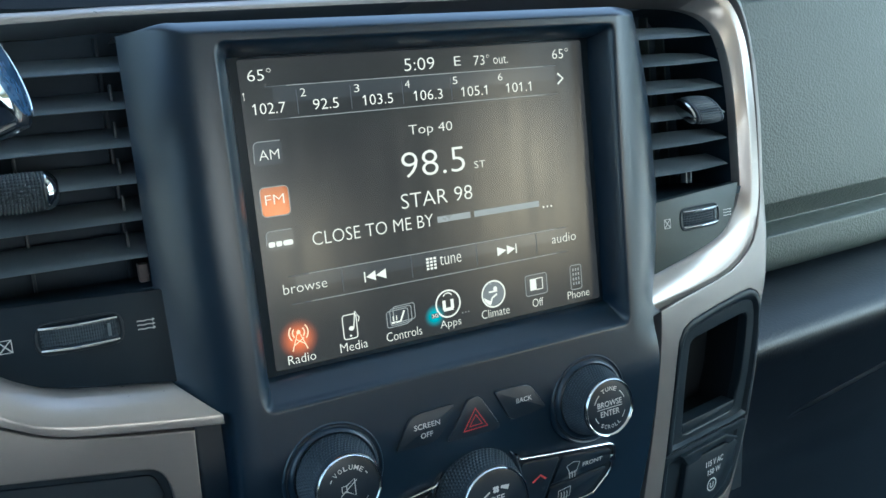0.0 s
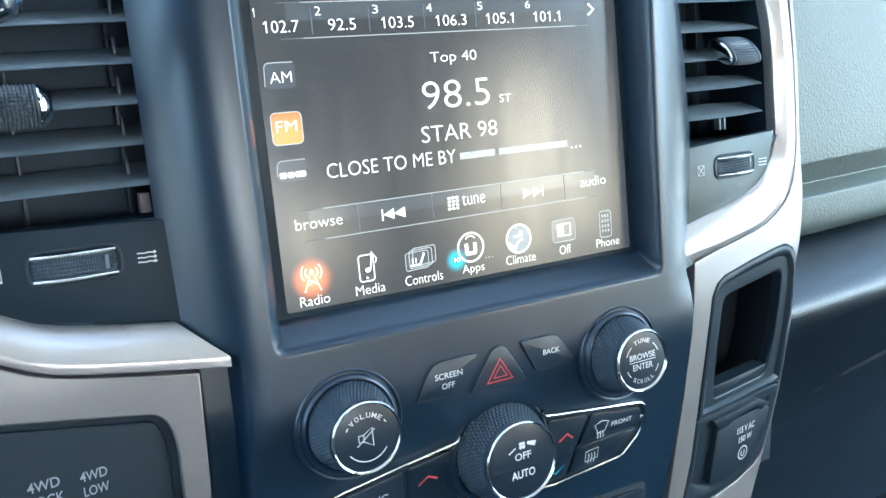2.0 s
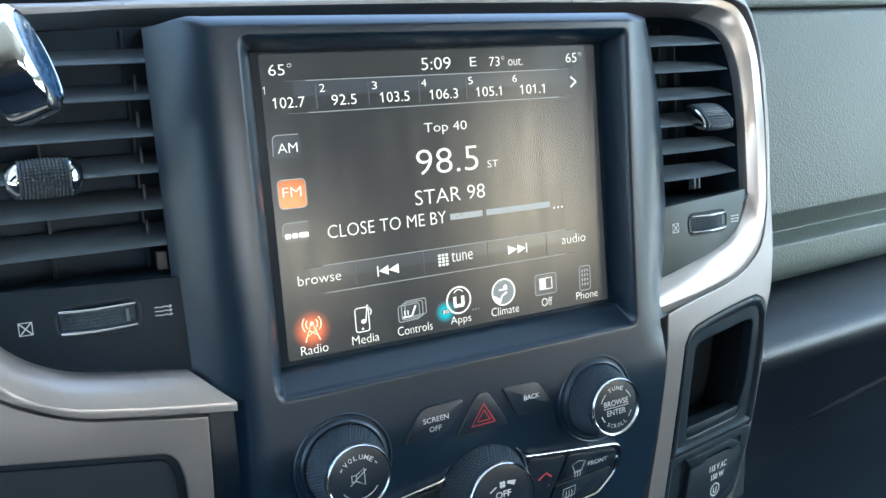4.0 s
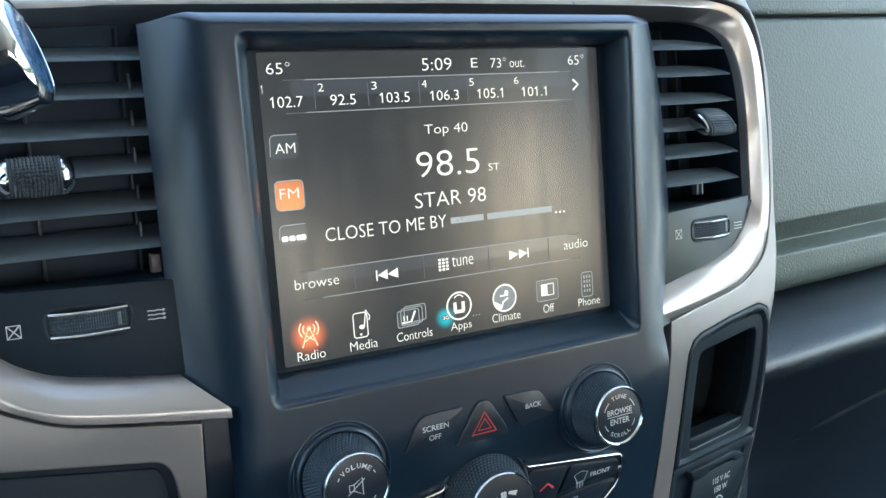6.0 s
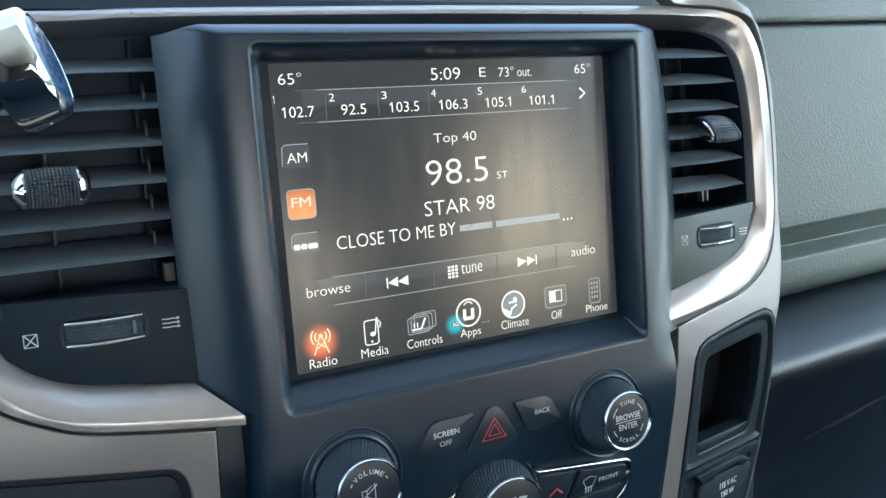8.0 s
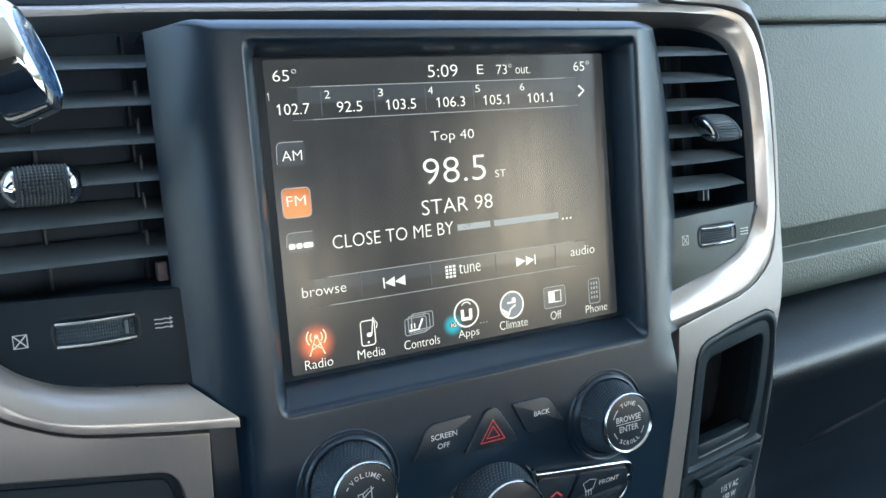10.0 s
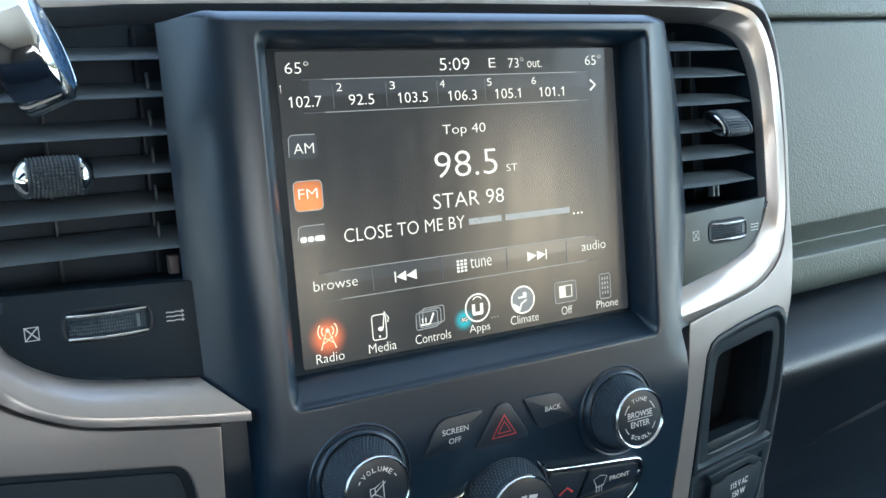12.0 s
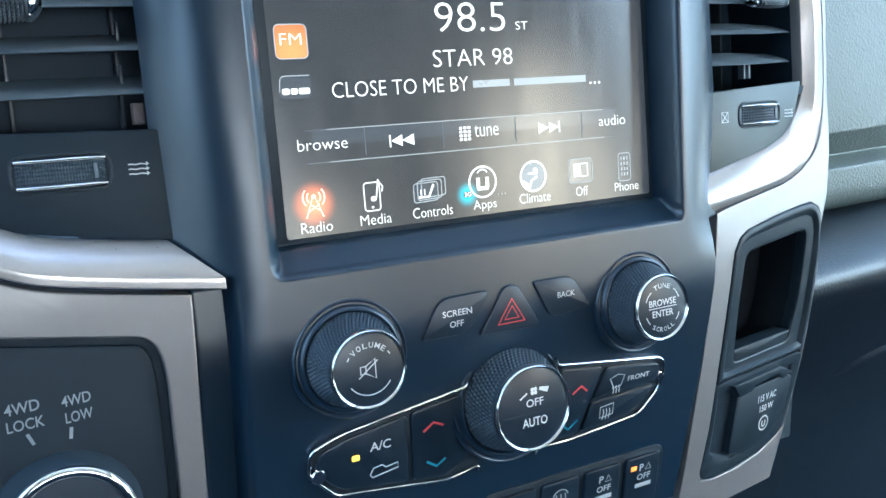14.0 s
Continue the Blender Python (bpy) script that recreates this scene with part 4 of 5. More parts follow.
SWEEP_LEFT_LOW = [
    ((-126.5, -1, -58.0), (-111.4, -13.1, -71.4), (-111.2, -12.9, -75.6)),
    ((-136, -1, -56.9), (-129.2, -12.5, -69.1), (-129.4, -12.2, -72.9)),
    ((-146.5, -1, -55.5), (-149.4, -12.5, -65.7), (-149.7, -12.2, -69.5)),
    ((-166.1, -1, -52), (-168.3, -12.5, -61.8), (-168.7, -12.2, -65.6)),
    ((-178.8, 0, -46.9), (-181.5, -11, -57), (-182.7, -10.6, -59.9)),
    ((-187.3, 1, -41), (-191.2, -9.5, -49.4), (-193.4, -9.3, -53.4)),
    ((-192.5, 2, -34), (-198, -7.5, -41.5), (-202, -6, -45)),
    ((-199, 6, -12), (-209, 0, -14), (-219, 2, -16)),
]
SWEEP_LEFT_HIGH = [
    ((-201, 8, 30), (-212, 4, 29), (-223, 6, 29)),
    ((-196.5, 11, 56), (-207, 6, 58), (-219, 8, 61)),
    ((-187, 14, 70), (-197.5, 8, 75.5), (-208, 10, 80)),
    ((-174.5, 23, 77.5), (-178, 9, 80.6), (-186, 11, 85)),
    ((-149.4, 32, 79), (-149.4, 9.2, 82.4), (-149, 11.6, 86.5)),
    ((-121, 34, 80.5), (-121, 9.2, 83.7), (-120.3, 12.0, 87.7)),
    ((0, 34, 82.6), (0, 9.2, 85.5), (0, 12.2, 89.8)),
]
SWEEP = {1: SWEEP_RIGHT_LOW + SWEEP_RIGHT_HIGH, -1: SWEEP_LEFT_LOW + SWEEP_LEFT_HIGH}


def sweep_rows(s, steps):
    return lerp_stations([[c for p in row for c in p] for row in SWEEP[s]], steps)


def wide(s, x):
    """The driver's side spreads further out than the passenger's."""
    return s * (x if s > 0 or x < 128 else 128 + (x - 128) * 1.22)


# ---- air vents with slats, a control knob and a thumbwheel ----
def vent_panel(x, z):
    return -0.6 + 0.085 * max(0.0, abs(x) - 124) + 0.01 * (z + 20)


def air_vent(s, knob_x, knob_z, ribbed, label):
    """s: 1 for the passenger's side, -1 for the driver's side."""
    vent = thing("air_vent", label, "air vent", (s * 157, 6, -56), "dash air vents")
    back = 36.0 if s < 0 else 54.0
    for nm, pts, d0, d1 in (("duct_back", ((122, -24), (222, -24), (222, 88), (104, 88), (104, 72), (122, 72)), back, back + 4), ("duct_floor", ((122, -24), (194, -24), (194, -20), (122, -20)), 5, back + 4), ("duct_side", ((119, -24), (121.4, -24), (121.4, 77), (119, 77)), 20, back + 4), ("duct_roof", ((119, 87), (194, 87), (194, 90), (119, 90)), 30, back + 4)):
        part(nm, prism([(s * x, z) for x, z in pts], d0, d1), VANE, vent, "dark air duct")
    rim = [row[0:3] for row in sweep_rows(s, 6) if abs(row[0]) > 150]
    bm = bmesh.new()
    add_grid(bm, len(rim) - 1, 3, lambda i, j: (rim[i][0] + s * (0.8, 0.2, 0.6, 2)[j], rim[i][1] + (1.0, 1.6, 4, back + 2 - rim[i][1])[j], rim[i][2]))
    part("duct_wall", bm, VANE, vent, "dark curved duct wall")
    for k, z in enumerate((66.0, 52.2, 37.9, 23.8, 9.5, -5.0)):
        reach = (178.0, 183.0, 186.0, 187.5, 188.0, 188.0)[k]

        def point(i, j, z=z, reach=reach):
            u = i / 24
            x = 122 + (reach - 122) * u
            bow = 2.0 * math.sin(math.pi * min(1, u * 1.05)) if s > 0 else 1.0
            taper = 1.0 - 0.2 * smooth(0.6, 1.0, u) if s > 0 else 1.0
            chord, thick, tilt = (17.0, 1.3, 0.42) if s > 0 else (23.0, 1.4, 0.33)
            a = 2 * math.pi * j / 14
            c, t = math.cos(a), math.sin(a)
            run = (c * 0.5 + 0.5) * chord
            return wide(s, x), 7.5 - bow + run + 0.06 * (x - 128), z - 3.0 + run * tilt * taper + 3.0 * (1 - taper) + thick * taper * t * (0.4 + 0.6 * (1 - c) / 2)

        bm = bmesh.new()
        vs = add_grid(bm, 24, 14, point)
        part("slat", bm, SLAT, vent, "dark plastic vent slat", 50)
    for k in range(5 if s > 0 else 2):
        x = 132 + (11.5 if s > 0 else 36.0) * k
        # Driver-side vanes take a darker colour in place of shade.
        part("vane", prism([(s * (x - 0.6), -19), (s * (x + 0.6), -19), (s * (x + 0.6), 78), (s * (x - 0.6), 78)], back - 7, back + 0.5, 0.3), BUTTON if s < 0 else PANEL, vent, "upright vane inside the vent")
    if s < 0:
        for x in (-129.5, -196.0):
            part("hinge_clip", prism(rounded(box_pts(x - 1.9, -18.2, x + 1.9, -11.0), 0.4), 9, 14, 0.3), CLIP, vent, "small brown plastic clip under the lowest slat")
        for k, z in enumerate((56.0, 42.0, 28.0, 13.6, -0.6)):
            part("slat_link", prism(box_pts(-131.8 - 0.5 * k, z - 3.4, -130.8 - 0.5 * k, z + 2.6), 12, 15, 0.2), BUTTON, vent, "thin link between two slats")
    else:
        for x in (157.6, 161.0):
            part("hinge_clip", prism(box_pts(x - 0.5, -14.6, x + 0.5, -7.4), 12, 16, 0.2), SLAT, vent, "thin link under the lowest slat")
    # control knob on the fourth slat
    kd = 1.0 if s < 0 else 4.0
    lean = 0.0 if s < 0 else 0.8

    def barrel(i, j):
        a, u = 2 * math.pi * i / 96, j / 42
        x = knob_x + (u - 0.5) * 17.5
        r = 7.0 + 0.5 * math.sin(math.pi * u)
        groove = 0.8 if (i % 3 == 0 or (j % 3 == 0 and not ribbed)) and 4 < j < 38 else 0.5 if j in (3, 39) else 0.0
        return x, kd + 0.9 * (r - groove) * math.cos(a) + lean * (r - groove) * math.sin(a), knob_z + (r - groove) * math.sin(a)

    bm = bmesh.new()
    vs = add_grid(bm, 96, 42, barrel, closed_u=True)
    for j in (0, 42):
        bm.faces.new([row[j] for row in vs])
    kn = part("control_knob", bm, KNURL, vent, "ribbed dark rubber vent control", 20)
    for e in (-1, 1) if s < 0 else (-1,):
        def end(i, j, e=e):
            a = 2 * math.pi * i / 36
            u, r = (((8.6, 7.0), (9.2, 7.2), (10.2, 6.7), (11.8, 5.2), (12.8, 3.8), (13.1, 0.05)) if s < 0 else ((9.4, 5.4), (9.6, 6.4), (10.2, 6.7), (11.0, 6.0), (11.4, 4.4), (11.5, 0.05)))[j]
            return knob_x + e * u, kd + 0.9 * r * math.cos(a) + lean * r * math.sin(a), knob_z + r * math.sin(a)
        bm = bmesh.new()
        add_grid(bm, 36, 5, end, closed_u=True)
        part("chrome_end", bm, CHROME, kn, "polished chrome end", 30)
    bm = bmesh.new()
    add_prism(bm, [(s * x, z) for x, z in rounded([(knob_x * s - 4, knob_z - 3), (knob_x * s + 4, knob_z - 3), (knob_x * s + 4, knob_z + 2), (knob_x * s - 4, knob_z + 2)], 1)], kd, 14)
    part("stalk", bm, BLACK, kn)
    # panel with the thumbwheel
    outline = [(120, -20.6), (189, -17.4), (187.6, -22), (184, -33), (178, -42), (171, -48.2), (162, -50.9), (148, -53.7), (120, -58.8)]
    # One plastic on both sides; the driver's copy has shade in its colour.
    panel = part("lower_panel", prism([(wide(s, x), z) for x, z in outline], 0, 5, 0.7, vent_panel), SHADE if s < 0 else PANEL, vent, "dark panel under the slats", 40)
    wx, wz = s * 156.5, -32.3
    rim_o, rim_i = rounded(box_pts(wx - 15.6, wz - 6.4, wx + 15.6, wz + 6.4), 5.3, 6), rounded(box_pts(wx - 14.3, wz - 5.1, wx + 14.3, wz + 5.1), 4.4, 6)
    part("wheel_surround", prism(rim_o, -0.4, 2, 0.4, vent_panel, hollow=rim_i), BLACK, panel, "raised dark surround", 50)

    def drum(i, j):
        a = -23.4 + 46.8 * i / 60
        h, r = ((-4.6, 33.0), (-4.2, 34.0), (-3.5, 34.2))[j] if j < 3 else ((3.5, 34.2), (4.2, 34.0), (4.6, 33.0))[j - 14] if j > 13 else (-3.3 + 0.66 * (j - 3), 33.8)
        if 3 <= j <= 13 and (i % 2 or j % 2):
            r -= 0.4
        x = wx + r * math.sin(radians(a))
        return x, vent_panel(x, wz) + 30.9 - r * math.cos(radians(a)), wz + h

    bm = bmesh.new()
    add_grid(bm, 60, 16, drum)
    wheel = part("thumbwheel", bm, RUBBER, panel, "ribbed dark thumbwheel", 20)
    for h in (-1, 1):
        def edge(i, j, h=h):
            a, b = -23 + 46 * i / 40, 2 * math.pi * j / 8
            r = 34.3 + 0.62 * math.cos(b)
            x = wx + r * math.sin(radians(a))
            return x, vent_panel(x, wz) + 30.9 - r * math.cos(radians(a)), wz + h * 4.2 + 0.62 * math.sin(b)
        bm = bmesh.new()
        add_grid(bm, 40, 8, edge)
        part("chrome_rim", bm, CHROME, wheel, "thin chrome rim", 60)
    q = s * 156.5
    part("wheel_mark", prism(box_pts(q + 9.7, wz - 2.4, q + 10.9, wz + 2.4), -1.7, 1, 0.2, vent_panel), SLAT, wheel)
    xo, xc = q - 25.2, q + (23.4 if s < 0 else 21.8)
    print_lines(panel, [(box_pts(xo - 2.25, wz - 2.6, xo + 2.25, wz + 2.1), True), ([(xo - 2.1, wz - 2.5), (xo + 2.1, wz + 2.0)], False), ([(xo - 2.1, wz + 2.0), (xo + 2.1, wz - 2.5)], False)], lift=-0.15, surf=vent_panel, width=0.45, name="closed_symbol")
    print_lines(panel, [([(xc - 3.0 + 0.75 * i, wz - 0.7 + 1.6 * k + 0.13 * math.sin(i * 1.5)) for i in range(9)], False) for k in (-1, 0, 1)] + [([(xc + 2.6, wz - 0.2 + 1.6 * k), (xc + 3.4, wz - 0.7 + 1.6 * k), (xc + 2.6, wz - 1.2 + 1.6 * k)], False) for k in (-1, 0, 1)], lift=-0.15, surf=vent_panel, width=0.4, name="airflow_symbol")
    return vent


air_vent(-1, -168.4, 22.3, False, "dark slatted driver-side vent with a knurled chrome-ended control")
air_vent(1, 161.4, 24.6, True, "dark slatted passenger-side vent with a ribbed chrome-ended control")

# ---- satin silver trim that sweeps round the vents and over the stack ----

def sweep_trim(s, label):
    trim = thing("dash_trim", label, "trim", (s * 106, -11, -77), "silver dash trim")
    rows = sweep_rows(s, 8)
    bm = bmesh.new()
    dd = np.array((0, 1.0, 0))

    def point(i, j):
        r = rows[i]
        inn, cr, out = r[0:3], r[3:6], r[6:9]
        away = (out - cr) / max(np.linalg.norm(out - cr), 1e-6)
        run = cr - inn
        low = smooth(60, 76, r[2])
        if j < 3:
            return (inn + dd * 5, inn + dd * 1.2, inn + run * 0.02)[j]
        bulge = 0.2 - 1.3 * smooth(-20, -45, r[2])
        if j < 12:
            t = 0.06 + 0.89 * (j - 3) / 8
            return inn + run * t + dd * (bulge * math.sin(math.pi * t) - 0.7 * (1 - t)) * (1 - low)
        lip = cr + (out - cr) * 0.13
        return (0.22 * (inn + run * 0.95) + 0.56 * cr + 0.22 * lip, lip, cr + (out - cr) * 0.5, out - away * 0.5, out + dd * 0.6, out + away * 0.2 + dd * 2.2, out + away * 1.0 + dd * 16)[j - 12]

    turn = next(i for i, r in enumerate(rows) if r[2] > (78.4 if s > 0 else 76.5))
    add_grid(bm, turn, 18, point)
    add_grid(bm, len(rows) - 1 - turn, 6, lambda i, j: point(i + turn, j + 12))
    part("moulding", bm, SILVER, trim, "satin silver moulding", 38)
    bm = bmesh.new()
    add_grid(bm, len(rows) - 1 - turn, 12, lambda i, j: point(i + turn, j))
    # Same silver surface as the moulding, coloured darker as if in shade.
    part("inner_surround", bm, TRIM_SHADE if s < 0 else SILVER_FLAT, trim, "inner side of the moulding, shade painted in", 24)
    return trim


sweep_trim(-1, "satin silver swept trim round the driver-side vent")
sweep_trim(1, "satin silver swept trim round the passenger-side vent")


def trim_edge(s):
    return [tuple(r[6:9]) for r in sweep_rows(s, 3)]


# ---- lower silver panel on the driver's side, with the drive selector ----
def left_surf(x, z):
    return -9.5 + 0.05 * (-122 - x) + 0.10 * max(0.0, -73 - z)


low = thing("driver_side_panel", "satin silver panel with a dark inset and rotary drive selector", "dash panel", (-190, -9, -215))
edge = [(-122.2, -76.2)] + [(x, z - 2.2) for x, d, z in trim_edge(-1) if z < -40 and x < -124] + [(-262, -12)]
pad = [(-262, -69), (-200, -78.6), (-150, -86.6), (-132.8, -89.4), (-132.8, -142), (-134.5, -216)]
pad_r = rounded(pad, [0, 0, 4, 19, 6, 0], 8)
part("panel", prism(edge + pad_r + [(-124.6, -216)], 0, 8, 0.7, left_surf, cell=9), SILVER_FLAT, low, "satin silver panel", 40)
dark = rounded(pad + [(-262, -216)], [0, 0, 4, 19, 6, 0, 0], 8)
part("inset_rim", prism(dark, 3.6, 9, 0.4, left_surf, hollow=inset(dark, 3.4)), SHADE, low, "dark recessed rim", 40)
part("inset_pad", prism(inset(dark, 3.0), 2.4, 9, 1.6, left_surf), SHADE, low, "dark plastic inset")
text_part("legend", "4WD", (-183.0, -107.6, -172.6, -103.7), low, PRINT_DIM, 2.2, left_surf, slant=0.6)
text_part("legend", "LOCK", (-183.0, -113.4, -171.8, -109.6), low, PRINT_DIM, 2.2, left_surf, slant=0.6)
text_part("legend", "4WD", (-166.2, -107.9, -157.2, -104.1), low, PRINT_DIM, 2.2, left_surf, slant=0.6)
text_part("legend", "LOW", (-165.6, -113.7, -157.2, -109.9), low, PRINT_DIM, 2.2, left_surf, slant=0.6)
print_lines(low, [([(-177.4, -115.0), (-175.8, -119.0)], False)], PRINT_DIM, lift=2.2, surf=left_surf, width=1.1, name="tick")
print_lines(low, [([(-164.2, -115.4), (-164.8, -119.4)], False)], PRINT_DIM, lift=2.2, surf=left_surf, width=1.1, name="tick")
kx, kz = -168.0, -146.0
kb = left_surf(kx, kz) + 3.4
sel = part("selector_knob", lathe(kx, kz, [(24, kb + 2), (24, kb - 1), (22.6, kb - 3), (21.6, kb - 12), (20.4, kb - 14)], 72), RUBBER, low, "dark rotary drive selector with a chrome ring")
part("chrome_ring", lathe(kx, kz, [(20.8, kb - 12.4), (20.6, kb - 14.6), (19.2, kb - 15.6), (17.4, kb - 15.0), (16.8, kb - 13.4)], 72), CHROME, sel, "polished chrome ring", 60)
part("cap", lathe(kx, kz, [(17.2, kb - 12), (17.0, kb - 14.2), (0, kb - 14.8)], 56), GLOSS, sel)

# ---- lower silver panel on the passenger's side, with the open cubby and the power outlet ----
def right_surf(x, z):
    rim = float(np.interp(z, (-110, -78, -34, 12, 31, 47, 62, 78, 88, 93), (209.8, 215.8, 217.2, 216.2, 214.2, 212, 207.2, 199.8, 191.2, 184)))
    roll = max(0.0, 1 - (rim - x) / 8.0) ** 2 * 5.0 * smooth(-112, -92, z)
    back = min(15.0, 0.37 * max(0.0, 188 - x)) * smooth(76, 86, z)
    low = max(0.0, -40 - z)
    lean = 0.17 * low ** 2 / 140 if low < 70 else 0.17 * (low - 35)
    return -8.1 + 0.15 * (x - 120) + lean + roll + back + 0.12 * max(0.0, x - 198) * smooth(-60, -20, z)


rp = thing("passenger_side_panel", "satin silver panel with an open cubby and covered power outlet", "dash panel", (150, 5, -215))
inset_edge = [(124.4, -213.0), (128.6, -189.6), (130.6, -161), (132.4, -131), (133.2, -111), (134.0, -97), (137.2, -90.4), (143, -87.2), (166, -83.0), (187, -80.2), (196, -79.8), (203, -83.0), (207.2, -90), (208.8, -101), (208.4, -119), (207.8, -137), (206.8, -152), (205.4, -168), (202, -186), (196.0, -207.0), (190.0, -212), (174.5, -217.6), (154.8, -220.4), (136, -220.6), (126.5, -218.6)]
silver_out = [(209.9, -101), (209.8, -90), (215.8, -78), (216.8, -57), (218.4, -34), (219.3, -8), (218.8, 11.7), (216.6, 31), (214, 47), (208.8, 62.5), (200.6, 78), (191.2, 88), (176.8, 94), (160, 98), (140, 99), (125, 99)]
silver_low = [(209.6, -119), (208.9, -137), (207.9, -152), (206.4, -168), (203.0, -186), (197.6, -208), (190.0, -238)]
edge = [(x + 0.6, z - 0.8) for x, d, z in trim_edge(1) if x > 120 and z < -30] + [(x + 1.4 * smooth(150, 190, x), z + 0.9 * smooth(40, 85, z)) for x, d, z in trim_edge(1) if x > 125 and z >= -30]
strip = [(panel_left(z), z) for z in (-76.2, -95, -120, -147, -173, -205, -222)] + [(105.5, -238)]
rim_loop = [(209.9, -101.3)] + silver_low + strip[::-1] + edge + silver_out[:0:-1] + [(209.9, -100.9)]
hole_loop = [(208.8, -100.9)] + inset_edge[12::-1] + inset_edge[:13:-1] + [(208.8, -101.3)]
part("panel", prism(rim_loop + hole_loop, 0, 9, 0.55, right_surf, cell=4), SILVER_FLAT, rp, "satin silver panel", 40)
upper = [(130.4, -165.6), (132.0, -136), (133.2, -111), (134.0, -97), (137.2, -90.4), (143, -87.2), (166, -83.0), (187, -80.2), (196, -79.8), (203, -83.0), (207.2, -90), (208.6, -101), (208.2, -119), (207.6, -137), (206.6, -152), (205.8, -163.4), (196.8, -163.0), (136, -164.6)]
hole = rounded([(145.2, -157.2), (144.4, -127.7), (145.6, -99.6), (196.6, -94.2), (196.8, -116), (196.2, -134), (191.6, -155.2)], [3, 3, 5, 5, 3, 4, 4], 5)
bm = bmesh.new()
add_frame(bm, upper, hole, [(0.0, 7), (0.0, 0.6), (0.05, -0.5), (0.12, -0.9), (0.24, -0.8), (0.34, 0.2), (0.42, 1.3), (0.52, 1.5), (0.85, 1.3), (0.95, 1.7), (1.0, 3.0), (1.0, 9.0)], right_surf)
part("cubby_surround", bm, BLACK, rp, "dark moulded cubby surround", 30)
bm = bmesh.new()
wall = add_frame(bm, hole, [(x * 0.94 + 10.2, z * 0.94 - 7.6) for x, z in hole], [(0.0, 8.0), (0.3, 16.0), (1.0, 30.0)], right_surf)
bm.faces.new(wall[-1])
part("cubby_box", bm, CUBBY, rp, "open cubby with its shade put into a dark colour", 50)
part("cubby_ledge", prism(rounded([(145.0, -157.4), (190.6, -156.0), (193.0, -149.4), (144.6, -150.4)], [1, 3, 1, 1]), 1.9, 12, 0.6, right_surf), BLACK, rp, "raised lower ledge of the cubby", 30)
lower = [(124.8, -213.0), (128.8, -189.6), (130.2, -166.8), (136, -165.6), (196.8, -164.0), (205.6, -164.6), (205.2, -168), (201.8, -186), (195.8, -206.8), (189.6, -211.4), (174.5, -216.8), (154.8, -219.6), (136, -219.8), (127.0, -218.0)]
bm = bmesh.new()
add_frame(bm, lower, [(132, -204), (134, -172), (196, -170.5), (192, -200), (172, -209.5), (150, -212.5)], [(0.0, 7), (0.0, 0.6), (0.08, -0.1), (0.5, -0.5), (0.85, 0.2), (1.0, 1.6)], right_surf)
add_prism(bm, rounded([(131, -205), (133, -171), (197, -169.5), (193, -201), (172, -210.5), (150, -213.5)], 3), 1.6, 8, 0, right_surf)
part("outlet_plate", bm, BLACK, rp, "dark plate round the power outlet", 30)


def cover_surf(x, z):
    """The flat front of the power outlet cover."""
    return right_surf(165, -190) + 0.16 * (x - 165) - 0.15 * (z + 190)


cover = rounded([(143.6, -208.0), (147.0, -174.5), (190.0, -174.0), (196.4, -176), (192, -197), (181, -207.0), (160, -212.5)], [3, 3, 3, 3, 6, 8, 6], 5)
oc = part("outlet_cover", prism(cover, -2.4, 5, 1.0, cover_surf), BLACK, rp, "closed dark power outlet cover", 45)
part("hinge", prism([(141.5, -168.4), (181.3, -166.9), (193.6, -172.8), (185.2, -174.9), (180.9, -171.4), (159.6, -172.4), (157.7, -175.3), (147.2, -175.7)], -4.0, 3, 0.6, cover_surf), BLACK, oc, "moulded hinge tab", 30)
text_part("legend", "115 V AC", (165.4, -184.6, 181.8, -180.6), oc, PRINT, -2.55, cover_surf, bold=0.02, slant=0.3)
text_part("legend", "150 W", (167.6, -190.6, 180.0, -186.8), oc, PRINT, -2.55, cover_surf, bold=0.02, slant=0.3)
print_lines(oc, [(circle_pts(172.6, -197.8, 4.0, 24), True), ([(171.3, -196.4), (171.3, -198.4)], False), ([(173.9, -196.4), (173.9, -198.4)], False), (arc(172.6, -198.4, 1.4, 180, 360, 8), False)], lift=-2.55, surf=cover_surf, width=0.75, name="socket_symbol")

# ---- the dashboard itself: padded passenger side, dark lower side and the top ----
def extrude_x(profile, x0, x1, steps, rise=None):
    """A profile of (depth, height) drawn along x; rise: how steeply its points climb, by their height."""
    bm = bmesh.new()

    def point(i, j):
        x = x0 + (x1 - x0) * i / steps
        d, z = profile[j]
        return x, d, z + (rise(z) * (x - 293) if rise else 0.0)

    add_grid(bm, steps, len(profile) - 1, point)
    return bm


def curve_profile(pts, radii, n=6):
    """An open outline with its inner corners rounded."""
    return rounded(pts, [0] + radii + [0], n)


dash = thing("dashboard", "grey grained padded dashboard in front of the passenger seat", "dashboard", (450, 60, -230), kind="structure")
part("upper_pad", extrude_x(curve_profile([(98, 93.9), (92.5, 94.2), (90.5, 97.5), (93, 118), (126, 146), (256, 168)], [1.5, 2.5, 12, 25]), 196, 900, 30, lambda z: 0.012), PAD, dash, "grey grained upper pad", 60)
part("seam_gap", extrude_x([(104, 86), (104, 99)], 196, 900, 4, lambda z: 0.012), BLACK, dash, "dark seam")
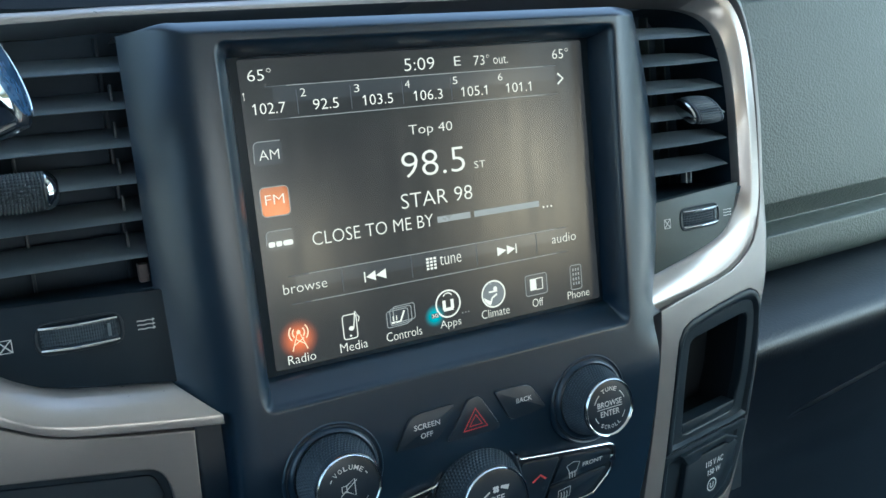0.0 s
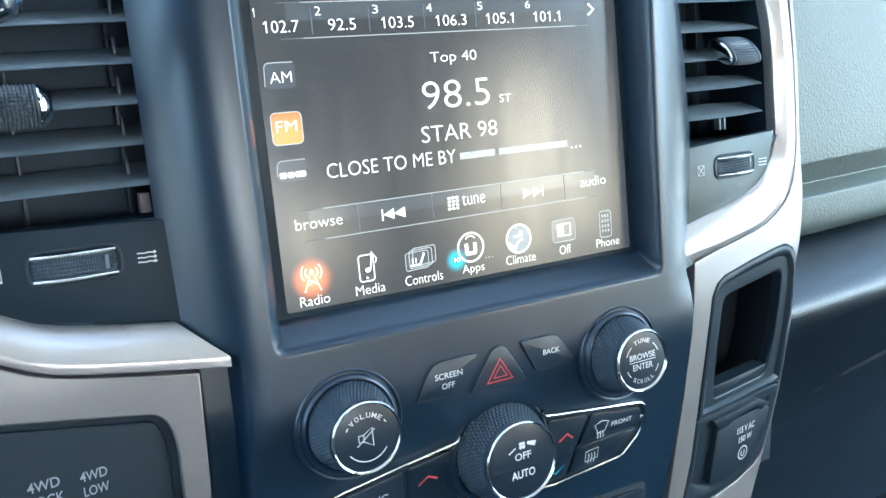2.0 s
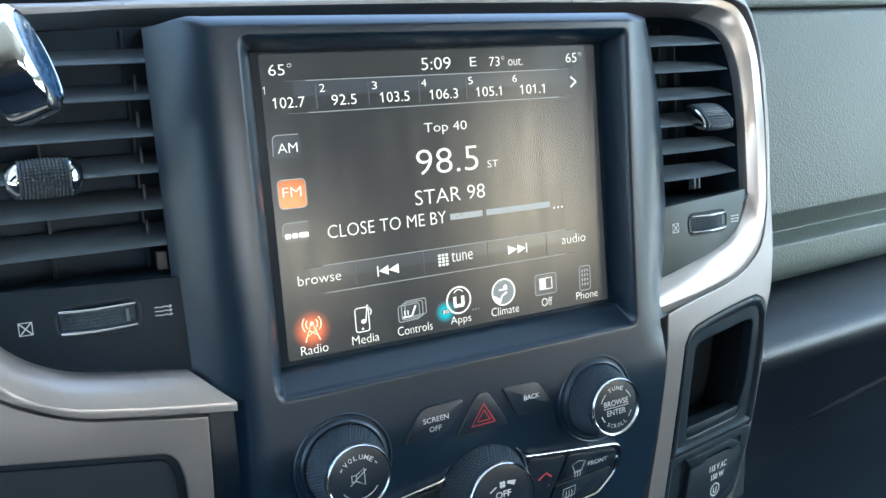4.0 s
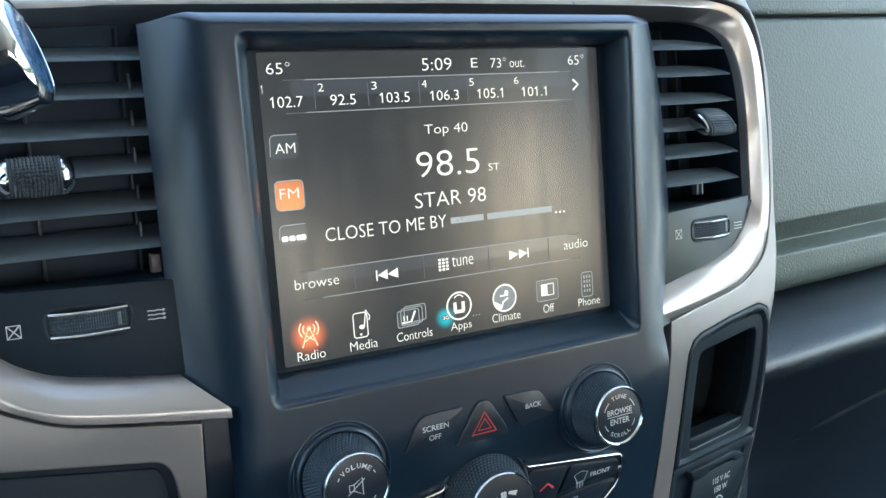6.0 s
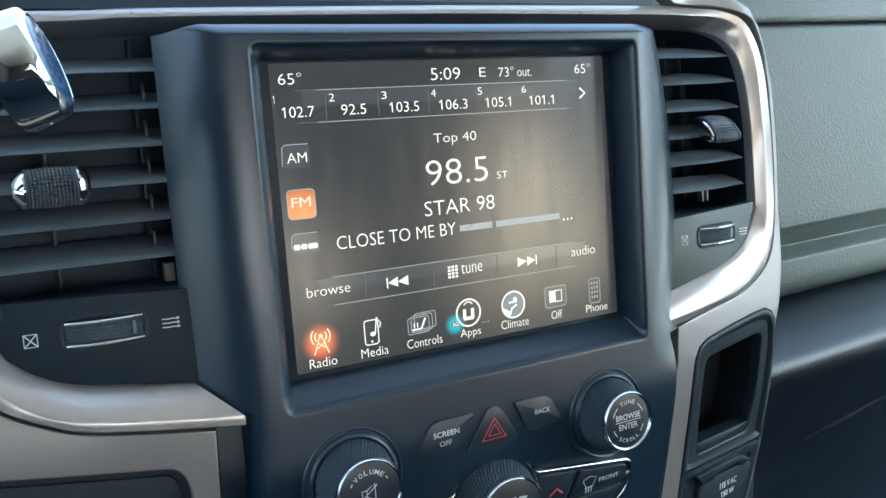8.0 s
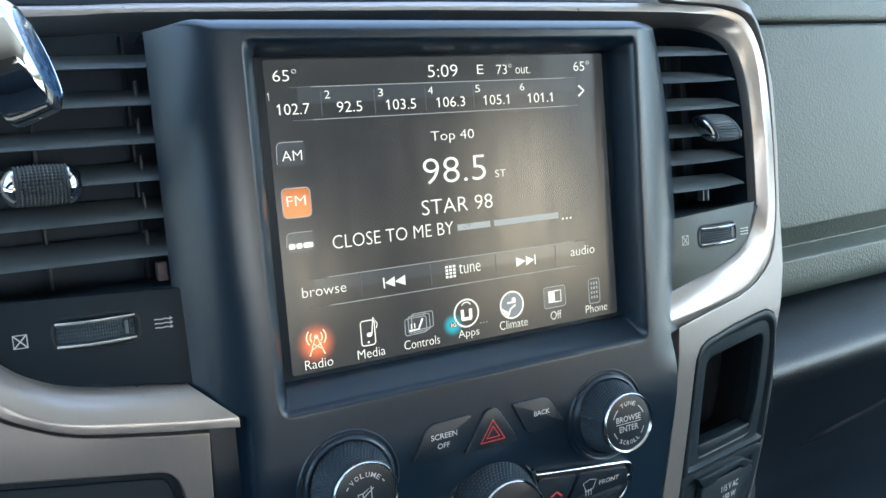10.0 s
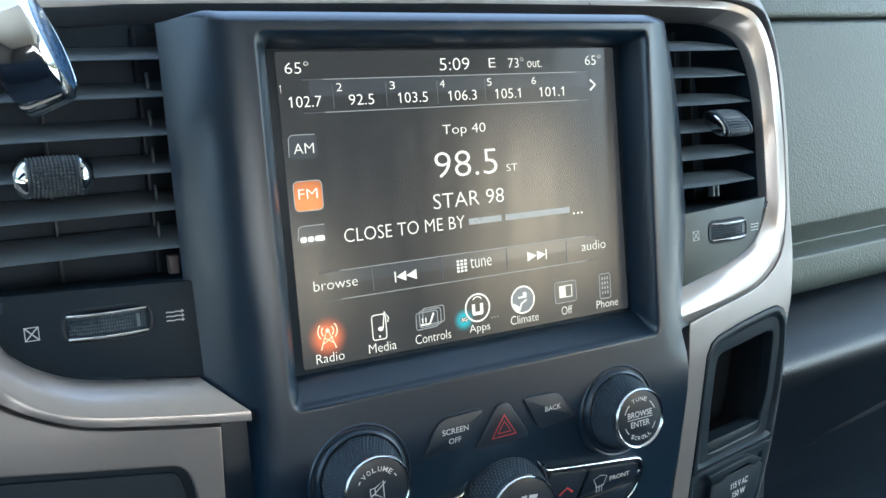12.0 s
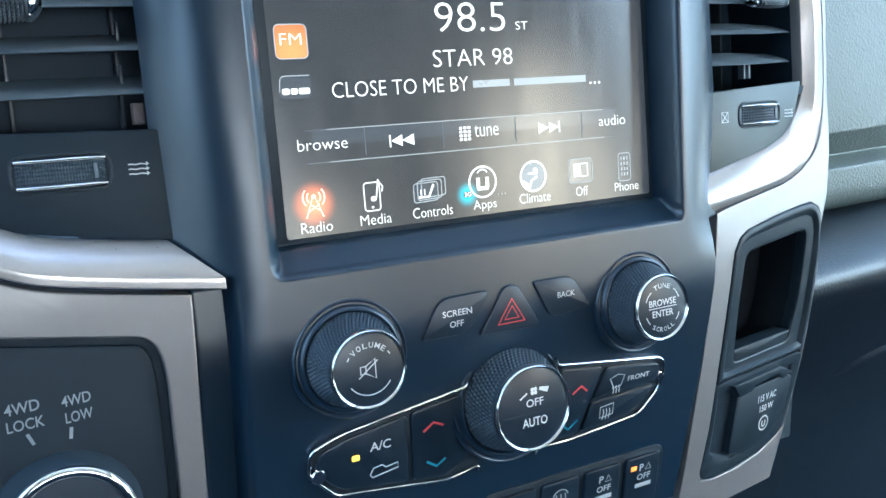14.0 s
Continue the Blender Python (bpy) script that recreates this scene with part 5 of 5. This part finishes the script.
part("front_pad", extrude_x(curve_profile([(106, 92.2), (92.5, 92.2), (90.4, 89.8), (90, -38.3), (90.4, -51.8), (104, -68), (91, -76.1), (92.5, -97), (101, -105.5), (142, -112)], [1.5, 2.0, 20, 1.5, 1.5, 1.5, 8, 6]), 196, 900, 30, lambda z: 0.012 + 0.015 * smooth(85, -42, z)), PAD, dash, "grey grained front pad", 40)
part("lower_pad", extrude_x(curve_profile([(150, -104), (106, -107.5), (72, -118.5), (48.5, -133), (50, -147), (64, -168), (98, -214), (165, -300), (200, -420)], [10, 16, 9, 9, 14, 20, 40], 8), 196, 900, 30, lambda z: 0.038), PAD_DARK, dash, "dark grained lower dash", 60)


def glove_box_edge():
    """A soft raised edge that grows out of the lower dash."""
    bm = bmesh.new()

    def point(i, j):
        x, a = 328 + 4.0 * i, (j - 6) / 6
        z = -231 + 0.27 * (x - 332) + 9 * a
        low = z - 0.038 * (x - 293)
        return x, 98 + 0.78 * (-214 - low) + 1.0 - 4.0 * smooth(330, 372, x) * math.cos(math.pi * a / 2) ** 2, z

    add_grid(bm, 30, 12, point)
    return bm


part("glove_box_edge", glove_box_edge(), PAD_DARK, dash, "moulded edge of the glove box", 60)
part("side_cheek", prism([(196, -230), (232, -230), (246, -88), (240, 84), (196, 84)], 52, 70), BLACK, dash, "dark filler behind the trim")
part("top_pad", extrude_x(curve_profile([(13, 92.2), (14, 96), (30, 101), (190, 128)], [2, 8]), -520, -124.6, 16), PAD, dash, "grey grained top pad")
part("top_tray", extrude_x(curve_profile([(13.4, 91.4), (14.6, 95.4), (30, 99), (190, 126)], [2, 8]), -124.0, 128.0, 12), TRAY, dash, "dark tray on top of the dash")
part("top_pad", extrude_x(curve_profile([(20, 95.2), (22, 99), (40, 104), (190, 130)], [2, 8]), 128.6, 200.0, 8), PAD, dash, "grey grained top pad")
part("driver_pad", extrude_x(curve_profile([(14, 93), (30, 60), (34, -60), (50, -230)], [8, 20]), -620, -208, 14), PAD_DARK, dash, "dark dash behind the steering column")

# ---- column shift lever: a chrome-sleeved knob with a glossy end ----
lever = thing("column_shift_lever", "chrome shift lever knob with a glossy end over the driver-side vent", "shift lever", (-230, -30, 30))
axis = Vector((0.917, -0.256, 0.307)).normalized()
tip = Vector((-168.2, -54, 60.4))
side = axis.cross(Vector((0, 0, 1))).normalized()
up = side.cross(axis).normalized()


def turned(profile, n=48):
    bm = bmesh.new()

    def point(i, j):
        r, a = profile[j][0] * 1.09, profile[j][1]
        t = 2 * math.pi * i / n
        return tip + axis * a + (side * math.cos(t) + up * math.sin(t)) * r

    add_grid(bm, n, len(profile) - 1, point, closed_u=True)
    return bm


part("chrome_sleeve", turned([(12.6, 0.6), (13.2, 0.9), (15.0, -0.3), (15.5, -1.1), (15.6, -2.0), (15.9, -7), (16.1, -12.0), (15.7, -13.4), (14.0, -14.2), (7.0, -14.4)]), CHROME, lever, "polished chrome sleeve", 40)
# The mottled blue paints in the sky mirrored by the cap.
part("end_cap", turned([(12.8, 0.4), (12.3, 0.9), (9, 1.4), (4, 1.8), (0.02, 1.9)]), material("sky_tinted_cap", (0.05, 0.10, 0.20), 0.25, vary=0.3, coat=0.5), lever, "glossy end cap", 50)
part("shaft", turned([(7.6, -13.6), (7.6, -24), (8.0, -40), (7.5, -120)]), BLACK, lever, "dark lever shaft", 50)
